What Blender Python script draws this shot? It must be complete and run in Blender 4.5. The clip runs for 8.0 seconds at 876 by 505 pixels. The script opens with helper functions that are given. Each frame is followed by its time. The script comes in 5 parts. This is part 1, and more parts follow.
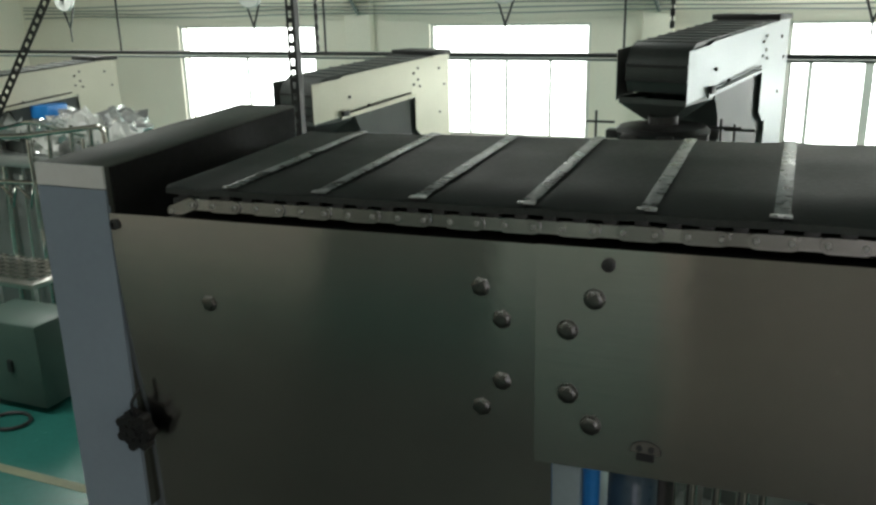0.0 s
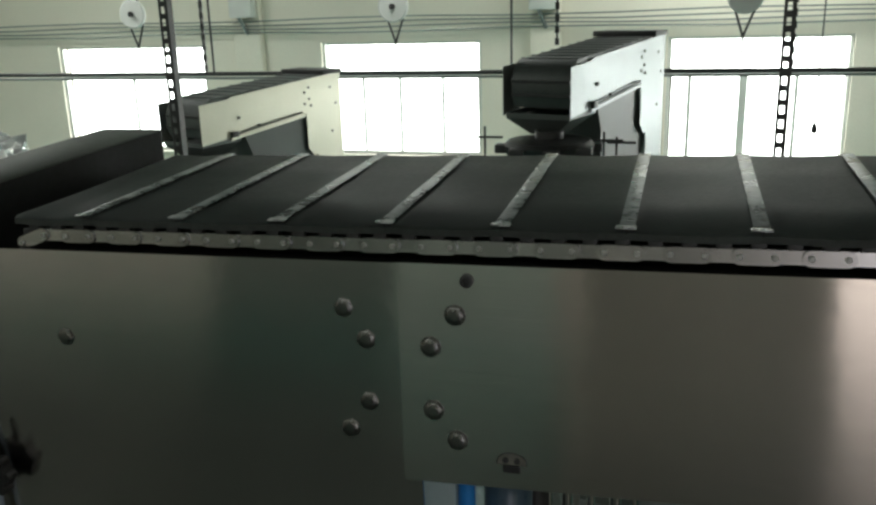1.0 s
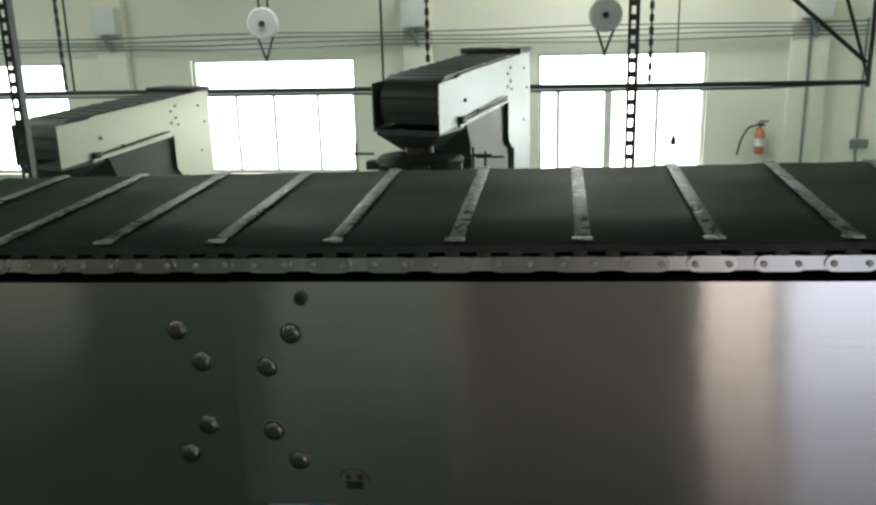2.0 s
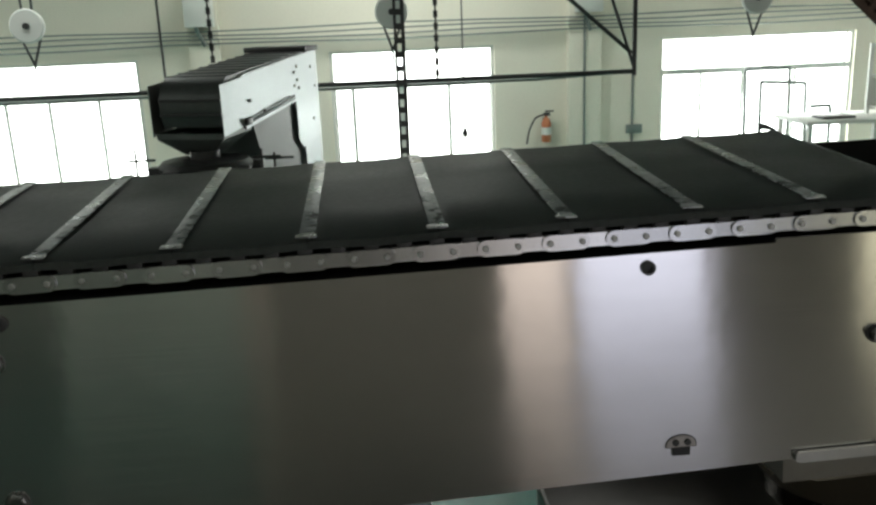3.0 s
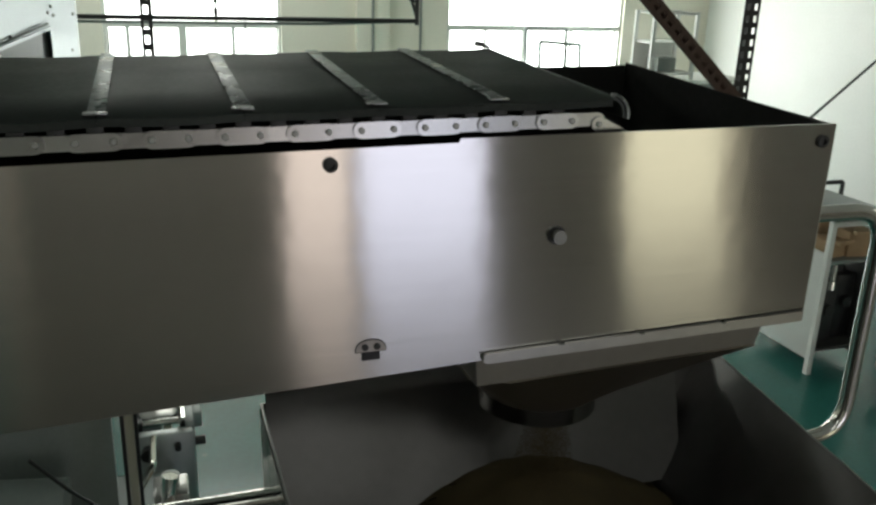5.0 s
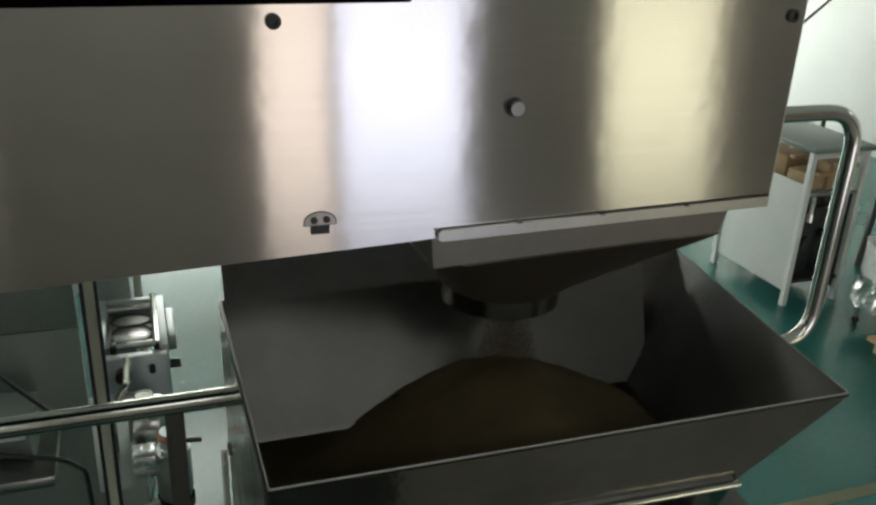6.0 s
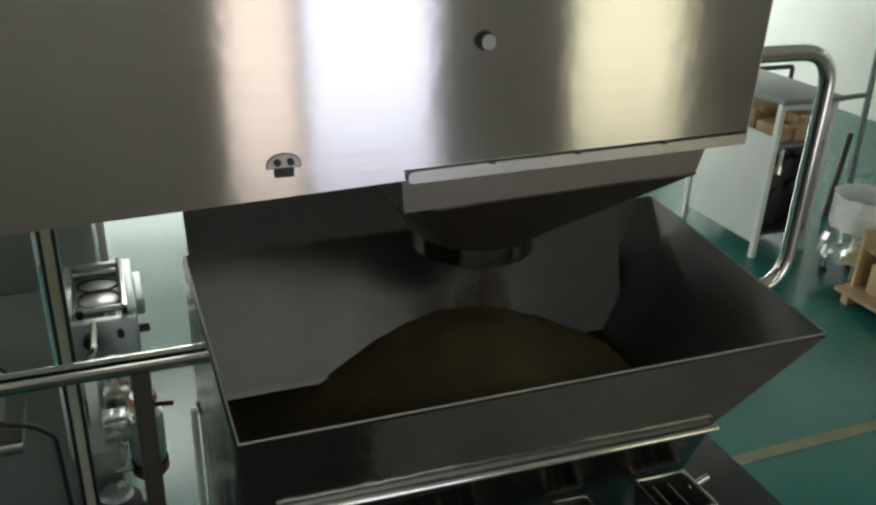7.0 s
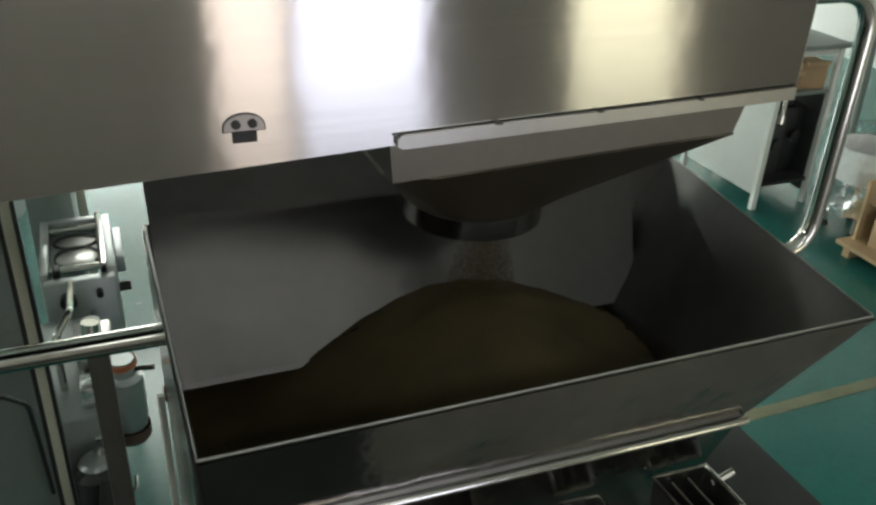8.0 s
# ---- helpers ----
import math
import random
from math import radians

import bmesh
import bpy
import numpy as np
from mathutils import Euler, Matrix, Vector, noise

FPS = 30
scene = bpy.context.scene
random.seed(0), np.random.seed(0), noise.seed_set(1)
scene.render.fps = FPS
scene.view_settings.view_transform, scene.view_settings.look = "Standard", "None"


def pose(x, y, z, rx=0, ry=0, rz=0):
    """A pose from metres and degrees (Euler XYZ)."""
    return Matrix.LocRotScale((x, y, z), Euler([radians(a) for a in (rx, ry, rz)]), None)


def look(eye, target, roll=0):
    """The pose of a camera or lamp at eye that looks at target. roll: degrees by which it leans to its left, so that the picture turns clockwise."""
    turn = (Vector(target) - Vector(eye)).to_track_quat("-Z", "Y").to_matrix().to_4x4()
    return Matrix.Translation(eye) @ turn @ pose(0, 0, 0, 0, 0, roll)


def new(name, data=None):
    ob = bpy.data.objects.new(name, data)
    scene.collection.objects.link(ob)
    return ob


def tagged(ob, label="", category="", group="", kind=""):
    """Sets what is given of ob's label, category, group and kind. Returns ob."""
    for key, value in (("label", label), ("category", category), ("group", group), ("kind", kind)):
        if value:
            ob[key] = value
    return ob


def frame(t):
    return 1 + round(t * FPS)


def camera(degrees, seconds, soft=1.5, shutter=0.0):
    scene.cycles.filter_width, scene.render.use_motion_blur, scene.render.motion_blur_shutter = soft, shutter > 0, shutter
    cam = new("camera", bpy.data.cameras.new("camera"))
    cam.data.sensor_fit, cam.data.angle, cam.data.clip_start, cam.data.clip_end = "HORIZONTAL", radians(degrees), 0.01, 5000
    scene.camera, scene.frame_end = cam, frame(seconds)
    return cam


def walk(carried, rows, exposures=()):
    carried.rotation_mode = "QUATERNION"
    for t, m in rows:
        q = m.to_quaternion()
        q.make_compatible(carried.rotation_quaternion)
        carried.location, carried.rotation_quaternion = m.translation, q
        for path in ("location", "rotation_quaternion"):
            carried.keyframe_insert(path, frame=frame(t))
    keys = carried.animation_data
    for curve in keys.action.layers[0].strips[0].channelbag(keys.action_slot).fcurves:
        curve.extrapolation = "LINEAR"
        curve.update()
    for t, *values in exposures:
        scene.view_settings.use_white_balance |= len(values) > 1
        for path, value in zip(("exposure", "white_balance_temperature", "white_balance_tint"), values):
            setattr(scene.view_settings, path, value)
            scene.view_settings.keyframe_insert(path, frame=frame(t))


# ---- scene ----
cam = camera(54.3, 8.0, soft=2.6)
PATH = [
    (0, (0.211, -0.992, 3.244), (-0.537, 0.771, 2.667), -1.3),
    (0.5, (0.231, -0.985, 3.245), (-0.426, 0.82, 2.689), -1.3),
    (1, (0.263, -0.973, 3.246), (-0.275, 0.874, 2.702), -1.6),
    (1.2, (0.277, -0.972, 3.242), (-0.212, 0.893, 2.708), -1.4),
    (2.3, (0.348, -0.953, 3.244), (0.178, 0.972, 2.728), -1.7),
    (2.5, (0.368, -0.944, 3.242), (0.282, 0.986, 2.723), -1.9),
    (3, (0.425, -0.928, 3.232), (0.584, 0.994, 2.701), -2.3),
    (3.5, (0.462, -0.919, 3.219), (0.814, 0.965, 2.647), -1.8),
    (4, (0.494, -0.918, 3.207), (0.996, 0.919, 2.596), -1.2),
    (4.2, (0.506, -0.92, 3.201), (1.044, 0.906, 2.588), -1.0),
    (5.3, (0.576, -0.932, 3.131), (1.212, 0.848, 2.476), 2.8),
    (5.5, (0.585, -0.935, 3.113), (1.228, 0.833, 2.436), 3.1),
    (6, (0.599, -0.935, 3.068), (1.239, 0.8, 2.306), 2.6),
    (6.5, (0.61, -0.931, 3.044), (1.27, 0.77, 2.226), 2.2),
    (7, (0.61, -0.909, 3.032), (1.303, 0.768, 2.19), 2.3),
    (7.5, (0.611, -0.841, 3.012), (1.318, 0.798, 2.111), 1.5),
    (8, (0.671, -0.751, 2.988), (1.363, 0.867, 2.039), 2.6),
]
walk(cam, [(t, look(eye, target, roll)) for t, eye, target, roll in PATH], [(0, -0.02), (2.5, -0.14), (4.0, -0.27), (5.5, -0.12), (6.0, 0.1), (7.0, 0.17), (8.0, 0.46)])

# ---------------- light ----------------
world = bpy.data.worlds.new("sky")
scene.world = world
world.use_nodes = True
sky = world.node_tree.nodes.new("ShaderNodeTexSky")
sky.sky_type, sky.sun_disc = "NISHITA", False
sky.sun_elevation, sky.sun_rotation = radians(40), radians(200)
world.node_tree.links.new(sky.outputs[0], world.node_tree.nodes["Background"].inputs[0])
world.node_tree.nodes["Background"].inputs[1].default_value = 0.1


def area_lamp(name, m, w, h, radiance, color):
    """A flat area lamp: sky light in a window, or added ceiling fill."""
    lamp = bpy.data.lights.new(name, "AREA")
    lamp.shape, lamp.size, lamp.size_y = "RECTANGLE", w, h
    lamp.energy, lamp.color = radiance * math.pi * w * h, color
    ob = new(name, lamp)
    ob.matrix_world = m
    return ob


NORTH = 12.8
EAST, WEST, SOUTH, TOP = 10.3, -15.0, -7.0, 5.2
NORTH_WINDOWS = ((-11.0, -7.95), (-5.71, -2.93), (-0.02, 2.58), (5.30, 8.57))
# south openings lie out of view; lamp tints are set for bands reflected in the panel
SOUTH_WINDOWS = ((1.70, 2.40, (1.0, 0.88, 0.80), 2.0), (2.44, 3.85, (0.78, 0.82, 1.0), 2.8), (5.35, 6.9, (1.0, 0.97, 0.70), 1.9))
for a, b in NORTH_WINDOWS:
    area_lamp("north_daylight", pose((a + b) / 2, NORTH + 0.3, 1.83, -90, 0, 0), b - a, 1.9, 17.0 if a > 5 else 8.5, (0.95, 1.0, 0.95))
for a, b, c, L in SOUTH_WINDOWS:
    area_lamp("south_daylight", pose((a + b) / 2, SOUTH - 0.3, 1.475, 90, 0, 0), b - a, 2.65, L, c)
# unseen fill lamps added under the closed ceiling to brighten walls, floor and steel
for x, y in ((-9.0, 8.0), (-3.0, 8.0), (1.0, 10.6), (9.3, 0.1), (-7.0, 2.0), (-6.0, -4.5), (-1.8, -4.3), (1.5, -4.3)):
    area_lamp("rooflight", pose(x, y, TOP + 0.15, 0, 0, 0), 2.4, 1.2, (18.0 if x < -6 else 3.0 if x > 9 else 14.0 if x > 0 else 6.0) if y > 0 else (3.0 if x > 0 else 2.9), (0.97, 1.0, 0.94))

# ---------------- materials ----------------


def material(name, color, rough=0.5, metal=0.0, vary=0.12, scale=6.0, fine=60.0, bump=0.1, stretch=(1, 1, 1), aniso=0.0, tangent=None, spec=0.5, piece=0.0, coat=0.0, wave=0.0):
    """A surface with broad stains, fine grain and a little relief."""
    m = bpy.data.materials.new(name)
    m.use_nodes = True
    n, l = m.node_tree.nodes, m.node_tree.links
    p = n["Principled BSDF"]
    p.inputs["Metallic"].default_value = metal
    p.inputs["Specular IOR Level"].default_value = spec
    p.inputs["Coat Weight"].default_value = coat
    tc = n.new("ShaderNodeTexCoord")
    mp = n.new("ShaderNodeMapping")
    mp.inputs["Scale"].default_value = stretch
    l.new(tc.outputs["Object"], mp.inputs["Vector"])
    big, small = n.new("ShaderNodeTexNoise"), n.new("ShaderNodeTexNoise")
    big.inputs["Scale"].default_value, small.inputs["Scale"].default_value = scale, fine
    big.inputs["Detail"].default_value = small.inputs["Detail"].default_value = 4.0
    l.new(tc.outputs["Object"], big.inputs["Vector"])
    l.new(mp.outputs["Vector"], small.inputs["Vector"])
    mix = n.new("ShaderNodeMath")
    mix.operation = "MULTIPLY_ADD"
    mix.inputs[1].default_value = 0.6
    l.new(big.outputs["Fac"], mix.inputs[0])
    half = n.new("ShaderNodeMath")
    half.operation = "MULTIPLY"
    half.inputs[1].default_value = 0.4
    l.new(small.outputs["Fac"], half.inputs[0])
    l.new(half.outputs[0], mix.inputs[2])
    ramp = n.new("ShaderNodeMapRange")
    ramp.inputs["From Min"].default_value, ramp.inputs["From Max"].default_value = 0.3, 0.7
    ramp.inputs["To Min"].default_value, ramp.inputs["To Max"].default_value = 1 - vary, 1 + vary
    l.new(mix.outputs[0], ramp.inputs["Value"])
    tint = n.new("ShaderNodeVectorMath")
    tint.operation = "SCALE"
    tint.inputs[0].default_value = color
    last = ramp.outputs[0]
    if piece:
        info = n.new("ShaderNodeObjectInfo")
        each = n.new("ShaderNodeMapRange")
        each.inputs["To Min"].default_value, each.inputs["To Max"].default_value = 1 - piece, 1 + piece
        l.new(info.outputs["Random"], each.inputs["Value"])
        both = n.new("ShaderNodeMath")
        both.operation = "MULTIPLY"
        l.new(last, both.inputs[0])
        l.new(each.outputs[0], both.inputs[1])
        last = both.outputs[0]
    l.new(last, tint.inputs["Scale"])
    l.new(tint.outputs[0], p.inputs["Base Color"])
    rr = n.new("ShaderNodeMapRange")
    rr.inputs["From Min"].default_value, rr.inputs["From Max"].default_value = 0.3, 0.7
    rr.inputs["To Min"].default_value, rr.inputs["To Max"].default_value = max(rough * (1 - vary), 0.02), min(rough * (1 + vary), 1)
    l.new(mix.outputs[0], rr.inputs["Value"])
    l.new(rr.outputs[0], p.inputs["Roughness"])
    if bump:
        b = n.new("ShaderNodeBump")
        b.inputs["Strength"].default_value, b.inputs["Distance"].default_value = bump, 0.002
        l.new(small.outputs["Fac"], b.inputs["Height"])
        l.new(b.outputs[0], p.inputs["Normal"])
    if wave:
        w = n.new("ShaderNodeBump")
        w.inputs["Strength"].default_value, w.inputs["Distance"].default_value = 1.0, wave
        l.new(big.outputs["Fac"], w.inputs["Height"])
        if bump:
            l.new(b.outputs[0], w.inputs["Normal"])
        l.new(w.outputs[0], p.inputs["Normal"])
    if aniso:
        p.inputs["Anisotropic"].default_value = aniso
        v = n.new("ShaderNodeCombineXYZ")
        for k in range(3):
            v.inputs[k].default_value = tangent[k]
        l.new(v.outputs[0], p.inputs["Tangent"])
    return m


def glass_material():
    m = bpy.data.materials.new("window_glass")
    m.use_nodes = True
    p = m.node_tree.nodes["Principled BSDF"]
    p.inputs["Transmission Weight"].default_value = 1.0
    p.inputs["Roughness"].default_value = 0.02
    p.inputs["IOR"].default_value = 1.01
    return m


BRUSHED = material("brushed_steel", (0.54, 0.52, 0.50), 0.155, 1.0, 0.06, 5.0, 160, 0.015, (0.03, 1, 2.0), 1.0, (0, 0, 1), wave=0.0006)
# darker copy of the polished steel; dark reflections are put into its colour
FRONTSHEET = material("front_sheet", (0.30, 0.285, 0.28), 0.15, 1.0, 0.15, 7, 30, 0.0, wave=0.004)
SKIN = material("polished_skin", (0.60, 0.60, 0.57), 0.14, 1.0, 0.15, 9, 30, 0.0, wave=0.004)
# hopper steel with the shade of its inside darkened into the base colour
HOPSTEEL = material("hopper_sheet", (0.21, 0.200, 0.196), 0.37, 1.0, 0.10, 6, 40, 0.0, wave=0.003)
STEEL = material("steel_sheet", (0.50, 0.49, 0.47), 0.30, 1.0, 0.10, 5, 60, 0.08)
DULL = material("dull_steel", (0.42, 0.42, 0.40), 0.45, 1.0, 0.12, 6, 70, 0.1)
POLISHED = material("polished_steel", (0.66, 0.65, 0.62), 0.12, 1.0, 0.06, 8, 80, 0.04)
BOLT = material("bolt_steel", (0.18, 0.18, 0.17), 0.28, 1.0, 0.1, 40, 300, 0.1)
CHAIN = material("chain_plate", (0.42, 0.42, 0.41), 0.26, 1.0, 0.06, 12, 60, 0.0, piece=0.15)
DARKSTEEL = material("dark_steel", (0.06, 0.06, 0.06), 0.5, 0.6, 0.2, 8, 90, 0.15)
# near-black colour stands in for shade inside the head and leg
UNLIT_BLACK = material("black_lining", (0.012, 0.012, 0.011), 0.75, 0.0, 0.3, 6, 80, 0.15, spec=0.2)
RUBBER = material("black_rubber", (0.060, 0.068, 0.064), 0.40, 0.0, 0.25, 7, 140, 0.25, spec=0.45, piece=0.12)
STRIP = material("worn_strip", (0.36, 0.37, 0.375), 0.32, 0.85, 0.75, 26, 90, 0.8)
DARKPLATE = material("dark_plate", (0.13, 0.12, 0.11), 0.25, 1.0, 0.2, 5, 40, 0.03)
FARSTEEL = material("far_side_steel", (0.26, 0.282, 0.286), 0.42, 0.6, 0.12, 3, 60, 0.05)
GUARD = material("dark_guard_paint", (0.085, 0.095, 0.09), 0.5, 0.2, 0.12, 4, 60, 0.05)
HOODM = material("hood_steel", (0.075, 0.082, 0.07), 0.5, 0.3, 0.15, 4, 60, 0.1)
# funnel steel, browner and darker than the skirt's
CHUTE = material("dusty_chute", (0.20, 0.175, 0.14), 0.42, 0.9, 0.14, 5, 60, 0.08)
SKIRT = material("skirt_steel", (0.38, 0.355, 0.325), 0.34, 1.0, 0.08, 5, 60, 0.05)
IVORY = material("ivory_steel", (0.62, 0.61, 0.50), 0.38, 0.35, 0.06, 3, 60, 0.05)
SATIN = material("satin_side", (0.47, 0.495, 0.49), 0.36, 0.7, 0.06, 3, 60, 0.05)
WHITEPAINT = material("white_paint", (0.70, 0.71, 0.68), 0.55, 0.0, 0.06, 4, 70, 0.08)
WALL = material("plaster_wall", (0.82, 0.785, 0.68), 0.85, 0.0, 0.06, 0.7, 30, 0.15)
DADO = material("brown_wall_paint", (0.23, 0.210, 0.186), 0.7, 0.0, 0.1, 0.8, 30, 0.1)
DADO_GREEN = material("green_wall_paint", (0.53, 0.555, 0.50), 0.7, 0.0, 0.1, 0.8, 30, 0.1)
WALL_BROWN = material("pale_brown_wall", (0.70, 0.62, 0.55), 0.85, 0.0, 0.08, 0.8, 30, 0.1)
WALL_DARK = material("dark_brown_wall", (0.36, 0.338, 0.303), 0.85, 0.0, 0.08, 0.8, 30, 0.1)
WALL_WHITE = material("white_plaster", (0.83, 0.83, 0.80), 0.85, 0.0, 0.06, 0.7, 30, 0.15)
REFLECTION_SLAB = material("brown_grey_screed", (0.25, 0.24, 0.207), 0.6, 0.0, 0.14, 1.1, 30, 0.1)
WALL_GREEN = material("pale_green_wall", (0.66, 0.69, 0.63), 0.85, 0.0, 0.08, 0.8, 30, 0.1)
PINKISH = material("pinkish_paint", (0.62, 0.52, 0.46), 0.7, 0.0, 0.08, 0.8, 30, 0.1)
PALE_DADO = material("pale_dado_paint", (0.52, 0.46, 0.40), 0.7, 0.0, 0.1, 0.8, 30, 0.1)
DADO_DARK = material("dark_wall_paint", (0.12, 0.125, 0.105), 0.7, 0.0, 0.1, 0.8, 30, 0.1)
STRIPBLUE = material("blue_grey_paint", (0.25, 0.305, 0.365), 0.45, 0.0, 0.06, 4, 70, 0.06)
DECK = material("deck_plate", (0.022, 0.030, 0.022), 0.6, 0.0, 0.2, 4, 60, 0.2)
CEIL = material("ceiling_paint", (0.7, 0.7, 0.66), 0.9, 0.0, 0.06, 1, 30, 0.1)
FLOOR = material("green_epoxy", (0.023, 0.138, 0.116), 0.24, 0.0, 0.16, 1.3, 25, 0.008, spec=0.4, coat=0.14)
FLOOR.node_tree.nodes["Principled BSDF"].inputs["Coat Roughness"].default_value = 0.22
LINE = material("faded_line", (0.17, 0.185, 0.11), 0.6, 0.0, 0.3, 6, 60, 0.1)
RUST = material("rusty_steel", (0.10, 0.065, 0.05), 0.6, 0.5, 0.35, 12, 120, 0.3)
BLACK = material("black_plastic", (0.015, 0.015, 0.016), 0.4, 0.0, 0.2, 20, 150, 0.1)
GREYBOX = material("grey_cabinet", (0.225, 0.25, 0.24), 0.45, 0.3, 0.1, 3, 60, 0.08)
BLUE = material("blue_paint", (0.02, 0.22, 0.62), 0.35, 0.0, 0.1, 10, 100, 0.05)
RED = material("red_paint", (0.50, 0.17, 0.08), 0.4, 0.0, 0.15, 10, 100, 0.05)
DARKPOST = material("dark_post", (0.085, 0.082, 0.074), 0.5, 0.5, 0.2, 8, 90, 0.15)
CARD = material("cardboard", (0.42, 0.29, 0.17), 0.85, 0.0, 0.12, 6, 90, 0.2)
WOOD = material("pale_wood", (0.48, 0.35, 0.20), 0.7, 0.0, 0.2, 5, 60, 0.2, (1, 8, 8))
GRAIN = material("brown_granules", (0.085, 0.063, 0.031), 0.9, 0.0, 0.35, 9, 420, 0.8, spec=0.2)
FALLING = material("falling_granules", (0.095, 0.072, 0.038), 0.95, 0.0, 0.2, 9, 60, 0.0, spec=0.1)
PLASTIC = material("clear_film", (0.88, 0.89, 0.88), 0.3, 0.0, 0.12, 14, 60, 0.5)
FOIL = material("crumpled_foil", (0.86, 0.88, 0.88), 0.16, 0.75, 0.15, 12, 40, 0.8)
DRIVEBOX = material("drive_box_paint", (0.36, 0.46, 0.48), 0.5, 0.0, 0.1, 6, 70, 0.08)
BOWL = material("dark_blue_bowl", (0.05, 0.09, 0.13), 0.3, 0.0, 0.15, 10, 80, 0.05)
DRIVEGREEN = material("drive_green", (0.055, 0.095, 0.078), 0.45, 0.0, 0.15, 4, 60, 0.1)
FRAMEM = material("window_frame_paint", (0.62, 0.64, 0.60), 0.5, 0.0, 0.06, 5, 60, 0.05)
GLASS = glass_material()

# ---------------- mesh helpers ----------------


def box(bm, x0, x1, y0, y1, z0, z1, bevel=0.0):
    m = Matrix.LocRotScale(((x0 + x1) / 2, (y0 + y1) / 2, (z0 + z1) / 2), None, (abs(x1 - x0), abs(y1 - y0), abs(z1 - z0)))
    made = bmesh.ops.create_cube(bm, size=1, matrix=m)
    if bevel:
        edges = list({e for v in made["verts"] for e in v.link_edges})
        bmesh.ops.bevel(bm, geom=edges, offset=bevel, segments=2, profile=0.5, affect="EDGES")
    return bm


def rod(bm, a, b, r, seg=12, r2=None):
    a, b = Vector(a), Vector(b)
    d = b - a
    m = Matrix.Translation((a + b) / 2) @ d.to_track_quat("Z", "Y").to_matrix().to_4x4()
    bmesh.ops.create_cone(bm, cap_ends=True, segments=seg, radius1=r, radius2=r if r2 is None else r2, depth=d.length, matrix=m)
    return bm


def prism(bm, pts, axis, a, b):
    """A flat outline (2D) pushed along an axis: axis 'y' takes (x, z), 'x' takes (y, z), 'z' takes (x, y)."""
    put = {"y": lambda p, s: (p[0], s, p[1]), "x": lambda p, s: (s, p[0], p[1]), "z": lambda p, s: (p[0], p[1], s)}[axis]
    lo, hi = [bm.verts.new(put(p, a)) for p in pts], [bm.verts.new(put(p, b)) for p in pts]
    n = len(pts)
    faces = [bm.faces.new(lo), bm.faces.new(hi[::-1])]
    for i in range(n):
        faces.append(bm.faces.new((lo[i], hi[i], hi[(i + 1) % n], lo[(i + 1) % n])))
    bmesh.ops.recalc_face_normals(bm, faces=faces)
    return bm


def shell(bm, rings, thick, close=False):
    """Walls through rings of points, with thickness."""
    rows = [[bm.verts.new(p) for p in ring] for ring in rings]
    n = len(rows[0])
    faces = []
    for r0, r1 in zip(rows, rows[1:]):
        for i in range(n):
            faces.append(bm.faces.new((r0[i], r0[(i + 1) % n], r1[(i + 1) % n], r1[i])))
    if close:
        faces.append(bm.faces.new(rows[-1]))
    bmesh.ops.recalc_face_normals(bm, faces=faces)
    bmesh.ops.solidify(bm, geom=faces, thickness=thick)
    return bm


def tube(bm, pts, r, seg=12, bend=0.0, steps=6):
    """A round pipe through points, its corners bent by a radius."""
    pts = [Vector(p) for p in pts]
    line = [pts[0]]
    for i in range(1, len(pts) - 1):
        a, b = (pts[i - 1] - pts[i]).normalized(), (pts[i + 1] - pts[i]).normalized()
        if bend:
            for k in range(steps + 1):
                s = k / steps
                p0, p1, p2 = pts[i] + a * bend, pts[i], pts[i] + b * bend
                line.append((1 - s) ** 2 * p0 + 2 * s * (1 - s) * p1 + s * s * p2)
        else:
            line.append(pts[i])
    line.append(pts[-1])
    rings, side = [], None
    for i, p in enumerate(line):
        d = (line[min(i + 1, len(line) - 1)] - line[max(i - 1, 0)]).normalized()
        if side is None:
            side = d.orthogonal().normalized()
        side = (side - d * side.dot(d)).normalized()
        up = d.cross(side)
        rings.append([bm.verts.new(p + r * (math.cos(t) * side + math.sin(t) * up)) for t in (2 * math.pi * k / seg for k in range(seg))])
    for r0, r1 in zip(rings, rings[1:]):
        for k in range(seg):
            bm.faces.new((r0[k], r0[(k + 1) % seg], r1[(k + 1) % seg], r1[k]))
    bm.faces.new(rings[0][::-1])
    bm.faces.new(rings[-1])
    return bm


def lathe(bm, prof, centre, seg=32):
    """A turned shape from (radius, z) pairs."""
    cx, cy, cz = centre
    rings = [[bm.verts.new((cx + r * math.cos(t), cy + r * math.sin(t), cz + z)) for t in (2 * math.pi * k / seg for k in range(seg))] for r, z in prof]
    for r0, r1 in zip(rings, rings[1:]):
        for k in range(seg):
            bm.faces.new((r0[k], r0[(k + 1) % seg], r1[(k + 1) % seg], r1[k]))
    bmesh.ops.recalc_face_normals(bm, faces=bm.faces[:])
    return bm


def B():
    return bmesh.new()


